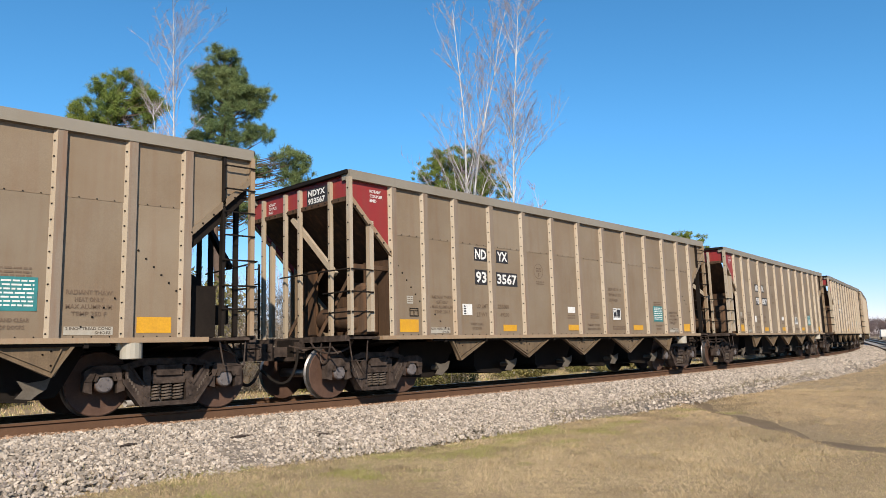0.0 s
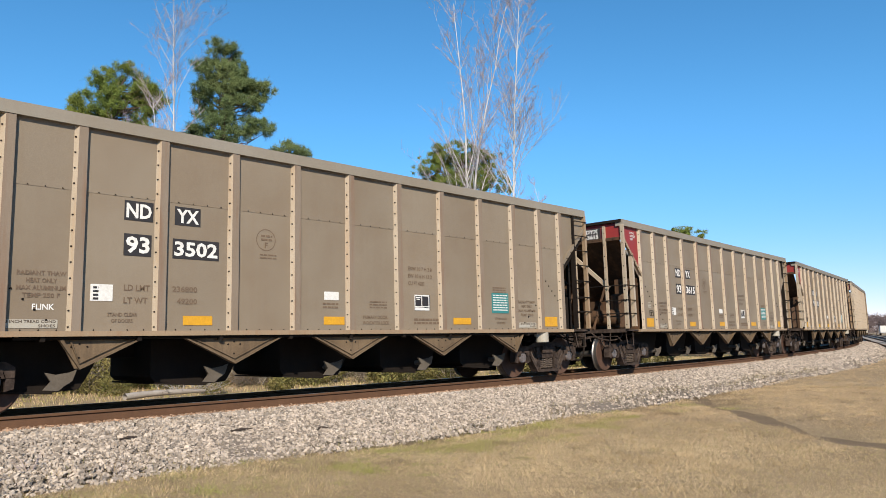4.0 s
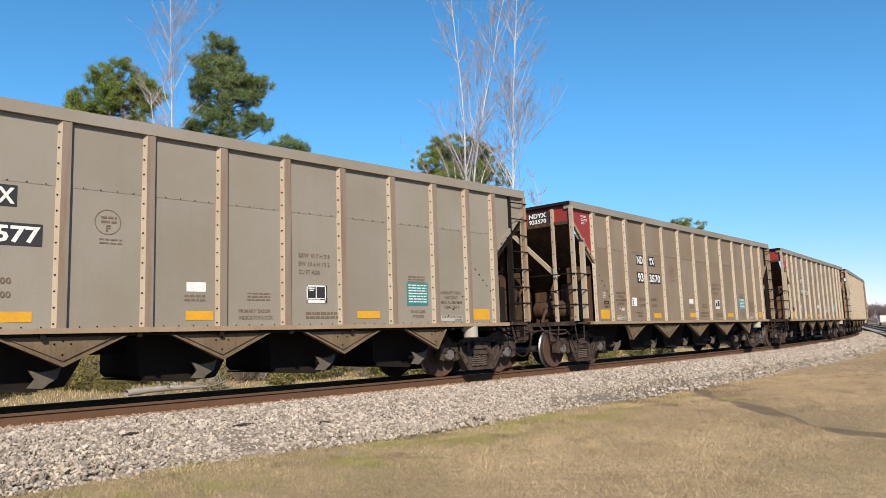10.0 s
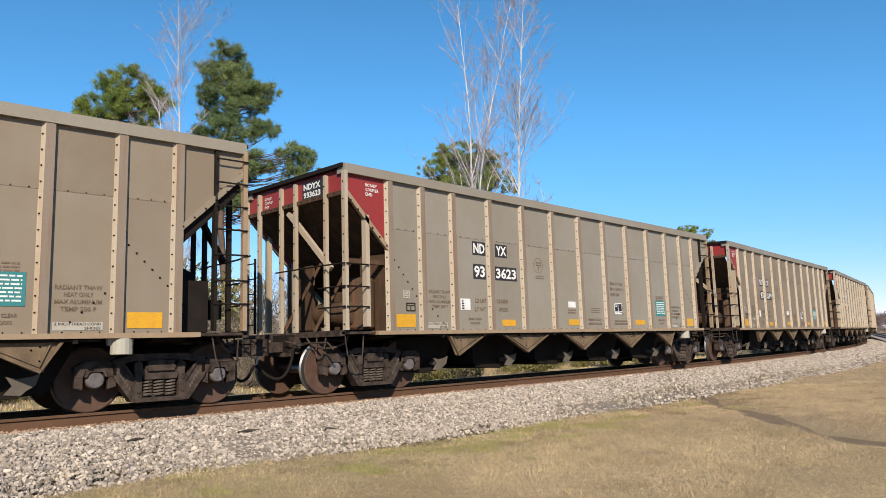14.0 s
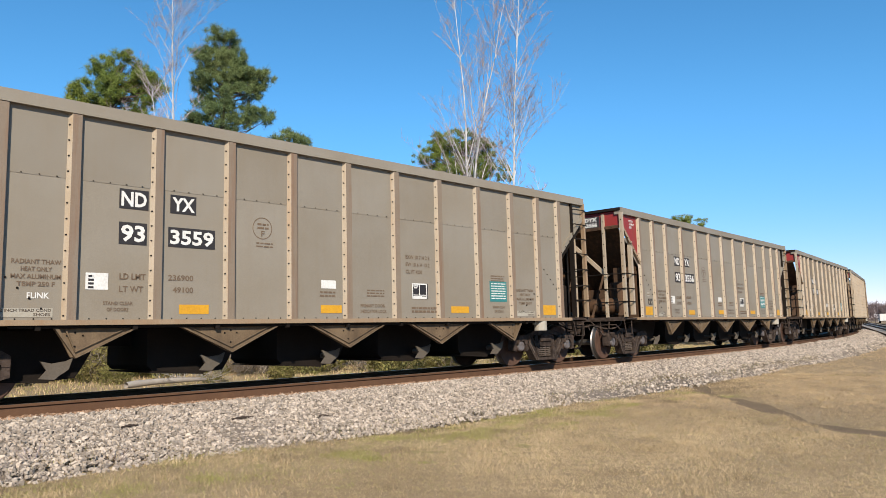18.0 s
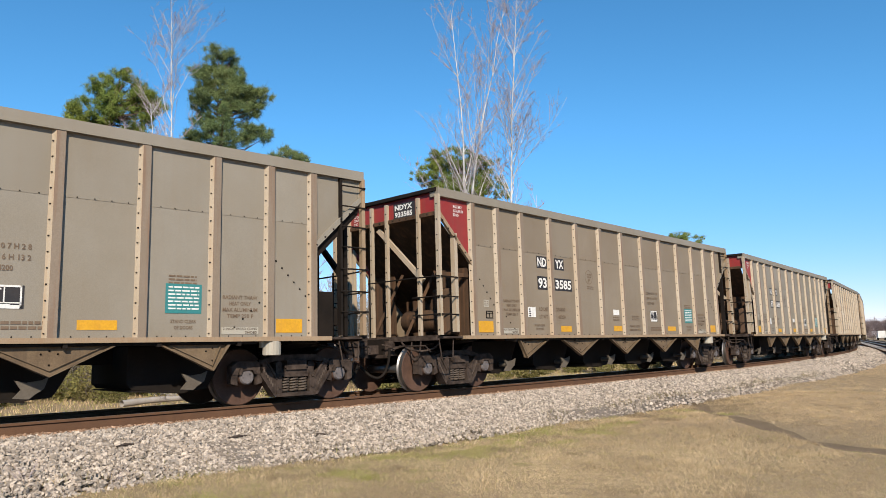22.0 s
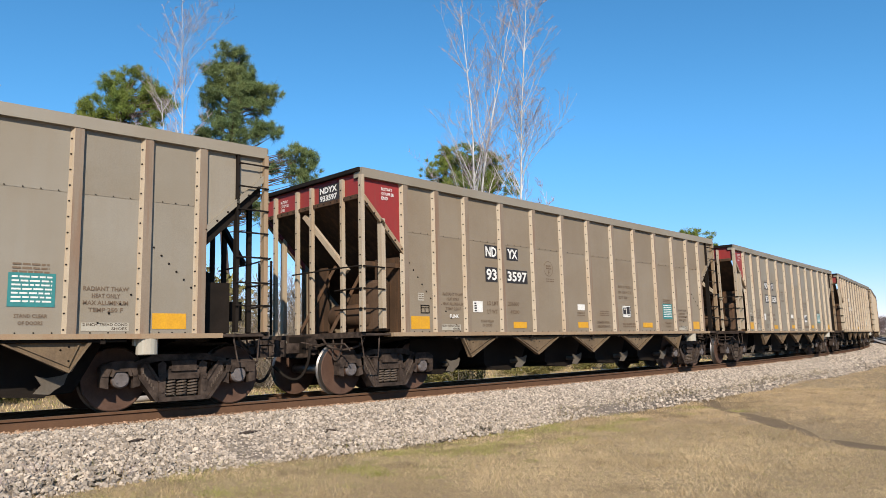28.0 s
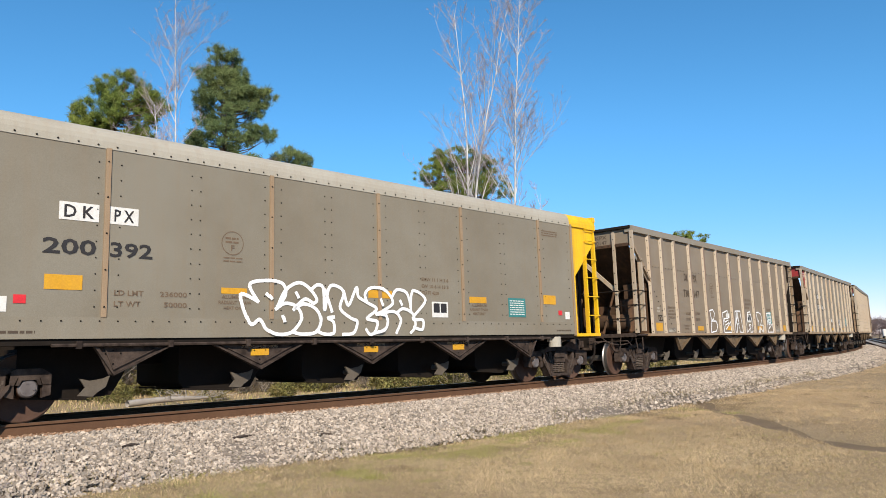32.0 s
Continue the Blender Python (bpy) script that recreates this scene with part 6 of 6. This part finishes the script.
# stones stained by rust along the rail's foot
n = 5200
st, lat = 34 * SN.rand(n), -0.86 - np.abs(SN.normal(0, 0.11, n))
l2, z2 = canted(lat, bed_height(lat))
rusty = [stones(beside(st, l2, z2 + SN.uniform(0.0, 0.02, n)), SN.uniform(0.014, 0.032, n))]
for store, name, mat, label in ((chunks, "ballast_stones", BALLAST, "loose pale grey crushed ballast stones beside the rail"), (rusty, "rust_stained_stones", RUSTSTONE, "rust-stained small stones along the rail foot")):
    off, vs, fs = 0, [], []
    for v, f in store:
        vs.append(v), fs.append(f + off)
        off += len(v)
    tagged(new(name, fast_mesh(name, np.concatenate(vs), np.concatenate(fs), mat, flat=True)), label, "ballast", kind="stuff")


def blades(x, y, z, height, width, lean):
    n = len(x)
    a = SN.uniform(0, 2 * np.pi, n)
    w = np.stack([np.cos(a), np.sin(a), np.zeros(n)], 1) * width[:, None]
    b = SN.uniform(0, 2 * np.pi, n)
    tip = np.stack([np.cos(b) * lean, np.sin(b) * lean, np.ones(n)], 1) * height[:, None]
    p = np.stack([x, y, z], 1)
    v = np.stack([p - w, p + w, p + tip], 1).reshape(-1, 3)
    return v, np.arange(3 * n).reshape(n, 3)


def scatter_ring(r0, r1, per, low=-2.82):
    """Even scatter in front of the viewer's standing place, on the near side of the ballast."""
    n = int((r1 * r1 - r0 * r0) * math.pi * 80 / 360 * per)
    r = np.sqrt(SN.uniform(r0 * r0, r1 * r1, n))
    a = np.radians(SN.uniform(4, 84, n))
    x, y = EYE[0] + r * np.sin(a), EYE[1] + r * np.cos(a)
    lat = lateral(x, y)
    keep = lat < low + 0.22 * (x > 10.8) + 0.35 * np.sin(x * 1.1) * SN.rand(n) + 0.15 * SN.normal(size=n)
    side = (x - EYE[0]) * math.sin(side_head) - (y - EYE[1]) * math.cos(side_head)
    keep &= side < 3.1 + 0.25 * SN.normal(size=n)
    return x[keep], y[keep], lat[keep]


dry, green, grey, matted = [], [], [], []
for r0, r1, per, h in ((6.2, 10.0, 9000, 0.017), (10.0, 14, 4800, 0.021), (14, 24, 1500, 0.022), (24, 60, 150, 0.028)):
    x, y, lat = scatter_ring(r0, r1, per)
    z = np.maximum(ground_height(x, y, lat), np.where(lat > -3.28, np.interp(lat, [-3.3, -2.95, -1.8], [-0.66, -0.54, -0.24]), -9))
    side = (x - EYE[0]) * math.sin(side_head) - (y - EYE[1]) * math.cos(side_head)
    z = np.maximum(z, np.interp(side, [2.3, 2.4, 2.85, 3.3], [-9, -0.62, -0.47, -0.35]))
    # greener in a strip by the stones and in scattered tufts; grey and thin along the rut
    g = np.sin(x * 0.8 + 2) * np.sin(y * 1.1) + 0.5 * np.sin(x * 2.1 + y * 1.7)
    tuft = np.sin(x * 4.3 + np.sin(y * 3.7)) * np.sin(y * 4.9 + np.sin(x * 3.1)) > 0.82
    near = np.exp(-((lat + 3.8) / 1.5) ** 2) * np.clip((11 - x) / 5, 0, 1)
    d = rut_side(x, y)
    # short clumps with small dark gaps between them
    f = 1.0 if r0 < 10 else 0.75
    clump = np.sin(f * (x * 67 + 2 * np.sin(y * 41))) * np.sin(f * (y * 59 + 2 * np.sin(x * 47))) + 0.6 * np.sin(f * (x * 23 + y * 31 + 2 * np.sin(y * 17)))
    pick = SN.rand(len(x))
    band = np.where(d > -0.1, np.exp(-np.maximum(d, 0) / 0.9), 0) * (y < 0.3)
    is_grey = pick < 0.05 + 0.14 * near + 0.8 * band + 0.25 * np.exp(-((lat + 2.9) / 0.25) ** 2)
    is_green = ~is_grey & (SN.rand(len(x)) < 0.05 + 0.05 * (r0 < 14) + 0.30 * near + 0.14 * (g > 0.9) + 0.6 * tuft * (near > 0.15) + 0.2 * tuft * (g > 0.2))
    thin = (SN.rand(len(x)) < np.interp(d, [-0.2, 0.0, 0.35, 1.1], [0, 0.88, 0.72, 0])) & (y < 0.3)
    thin |= (clump < -0.25) & (SN.rand(len(x)) < 0.75) & (r0 < 14)
    for store, sel, k in ((matted if r0 >= 14 else dry, ~is_green & ~is_grey & ~thin, 1.0), (green, is_green & ~thin, 0.9), (grey, is_grey & ~thin, 1.15)):
        m = int(sel.sum())
        store.append(blades(x[sel], y[sel], z[sel] - 0.004, h * k * SN.uniform(0.4, 1.6, m), np.full(m, 0.0025 if r0 < 10 else 0.0030 if r0 < 14 else 0.0036 if r0 < 24 else 0.007) * SN.uniform(0.7, 1.5, m), SN.uniform(0.1, 2.2, m)))
# tufts: bright green and grey ones by the stones, taller straw ones over the lawn
for count, per, store, lo, hi, xs, r, hh in ((70, 260, green, -4.8, -3.2, (0.5, 15), 0.16, 0.045), (90, 160, grey, -4.6, -3.1, (0.0, 18), 0.14, 0.05), (260, 110, dry, -8.5, -3.4, (1, 24), 0.12, 0.06), (40, 110, grey, -9, -3.6, (1, 24), 0.12, 0.05)):
    cx, cl = SN.uniform(*xs, count), SN.uniform(lo, hi, count)
    cp = beside(cx, cl, np.zeros(count))
    x = np.repeat(cp[:, 0], per) + SN.normal(0, r, count * per) * np.repeat(SN.uniform(0.5, 1.6, count), per)
    y = np.repeat(cp[:, 1], per) + SN.normal(0, r, count * per) * np.repeat(SN.uniform(0.5, 1.2, count), per)
    z = ground_height(x, y, lateral(x, y))
    m = len(x)
    store.append(blades(x, y, z - 0.004, hh * SN.uniform(0.5, 1.4, m), SN.uniform(0.0018, 0.0036, m), SN.uniform(0.2, 1.4, m)))
# a tangle of dead stalks where the lawn meets the stones
n = 7000
st, lat = 30 * SN.rand(n) - 1, SN.normal(-3.02, 0.17, n)
lat += 0.14 * np.sin(st * 0.9) - 0.25 * (np.abs(st - 8.5) < 2.2) + 0.2 * (st > 11)
p = beside(st, lat, np.zeros(n))
z = np.maximum(ground_height(p[:, 0], p[:, 1], lat), canted(lat, bed_height(lat))[1])
for store, k in ((grey, np.arange(n) % 5 < 3), (dry, np.arange(n) % 5 == 3), (green, np.arange(n) % 5 == 4)):
    m = int(k.sum())
    store.append(blades(p[k, 0], p[k, 1], z[k] - 0.01, SN.uniform(0.03, 0.12, m), SN.uniform(0.0015, 0.0035, m), SN.uniform(0.2, 1.4, m)))
# the field beyond the track
n = 90000
s, lat = SN.uniform(-4, 60, n), SN.uniform(2.6, 24, n)
p = beside(s, lat, np.zeros(n))
z = ground_height(p[:, 0], p[:, 1], lat)
sel = SN.rand(n) < 0.35
for store, k in ((dry, ~sel), (green, sel)):
    m = int(k.sum())
    store.append(blades(p[k, 0], p[k, 1], z[k], SN.uniform(0.03, 0.14, m), np.full(m, 0.010), SN.uniform(0.1, 0.8, m)))
for store, name, mat, label in ((dry, "dry_grass", BLADE, "dry straw-coloured winter lawn grass"), (matted, "matted_grass", FARBLADE, "matted pale brown winter lawn"), (green, "green_grass", GREEN, "green grass blades among the dry lawn"),
                               (grey, "grey_grass", GREYGRASS, "grey-brown dead grass along the rut")):
    off, vs, fs = 0, [], []
    for v, f in store:
        vs.append(v), fs.append(f + off)
        off += len(v)
    tagged(new(name, fast_mesh(name, np.concatenate(vs), np.concatenate(fs), mat)), label, "grass", kind="stuff")

# sticks and weeds on the stones
rng.seed(8)
for s, lat, ln, turn in ((4.84, -2.25, 0.36, 8), (3.35, -2.12, 0.24, 20), (6.0, -2.5, 0.2, -15)):
    stick = tagged(new("stick"), "dark short stick lying on the ballast", "stick", "sticks on the ballast")
    p = beside(np.array([s]), np.array([canted(lat, 0)[0]]), np.array([bed_height(lat) + 0.075]))[0]
    stick.matrix_basis = Matrix.Translation(Vector(p)) @ Matrix.Rotation(radians(turn), 4, "Z")
    w = Limbs(6)
    w.limb([Vector((-ln / 2, 0, 0)), Vector((0, 0.01, 0.01)), Vector((ln / 2, -0.01, 0))], [0.016, 0.02, 0.012], 6)
    part("wood", w.mesh("wood", WOOD), None, stick)
for s, lat, h in ((2.1, -2.75, 0.32), (1.7, -2.9, 0.28), (2.9, -3.05, 0.25), (7.4, -3.1, 0.12), (8.3, -3.15, 0.1)):
    weed = tagged(new("dry_weed"), "dry twiggy weed at the ballast edge", "weed", "weeds at the ballast edge")
    p = beside(np.array([s]), np.array([lat]), np.array([bed_height(lat) - 0.04]))[0]
    weed.matrix_basis = Matrix.Translation(Vector(p))
    w = Limbs(3)
    for k in range(16):
        d = Vector((rng.gauss(0, 0.5), rng.gauss(0, 0.5), 1)).normalized() * h * rng.uniform(0.6, 1.2)
        w.limb([Vector((0, 0, 0)), d * 0.5, d + Vector((rng.gauss(0, 0.03), rng.gauss(0, 0.03), 0))], [0.003, 0.0025, 0.0012], 3)
    tagged(part("stalks", w.mesh("stalks", TWIG if h > 0.2 else GREEN), None, weed), kind="stuff")


# ---- the running train ----
SPEED, GAIN = 10.416, 0.001346        # metres a second, and its slow growth
WHEEL_RADIUS = 0.457


def run(t):
    return SPEED * t + GAIN * t * t


def car_pose(s):
    """A car rides on its two trucks."""
    (xa, ya, _), (xb, yb, _) = line_at(s - 6.19), line_at(s + 6.19)
    head = math.atan2(yb - ya, xb - xa)
    return Matrix.Translation(((xa + xb) / 2, (ya + yb) / 2, 0)) @ Matrix.Rotation(head, 4, "Z") @ Matrix.Rotation(CANT, 4, "X")


def motions():
    for s0, thing in TRAIN:
        walk(thing, [(t, car_pose(s0 + run(t))) for t in np.arange(0, 32.01, 0.5)])
    # every wheelset of the train turns alike, so the first car's turning serves all
    turn = [(i / FPS, -run(i / FPS) / WHEEL_RADIUS) for i in range(0, 32 * FPS + 1)]
    first = {}
    for _, thing in TRAIN:
        for truck in (c for c in thing.children if c.name.startswith("truck")):
            for axle in (c for c in truck.children if c.name.startswith("wheelset")):
                end = axle.location.x > 0
                if end not in first:
                    at = axle.location.copy()
                    walk(axle, [(t, Matrix.Translation(at) @ Matrix.Rotation(-a, 4, "Y")) for t, a in turn])
                    first[end] = axle.animation_data
                else:
                    axle.rotation_mode = "QUATERNION"
                    keys = axle.animation_data_create()
                    keys.action = first[end].action
                    keys.action_slot = first[end].action_slot


motions()
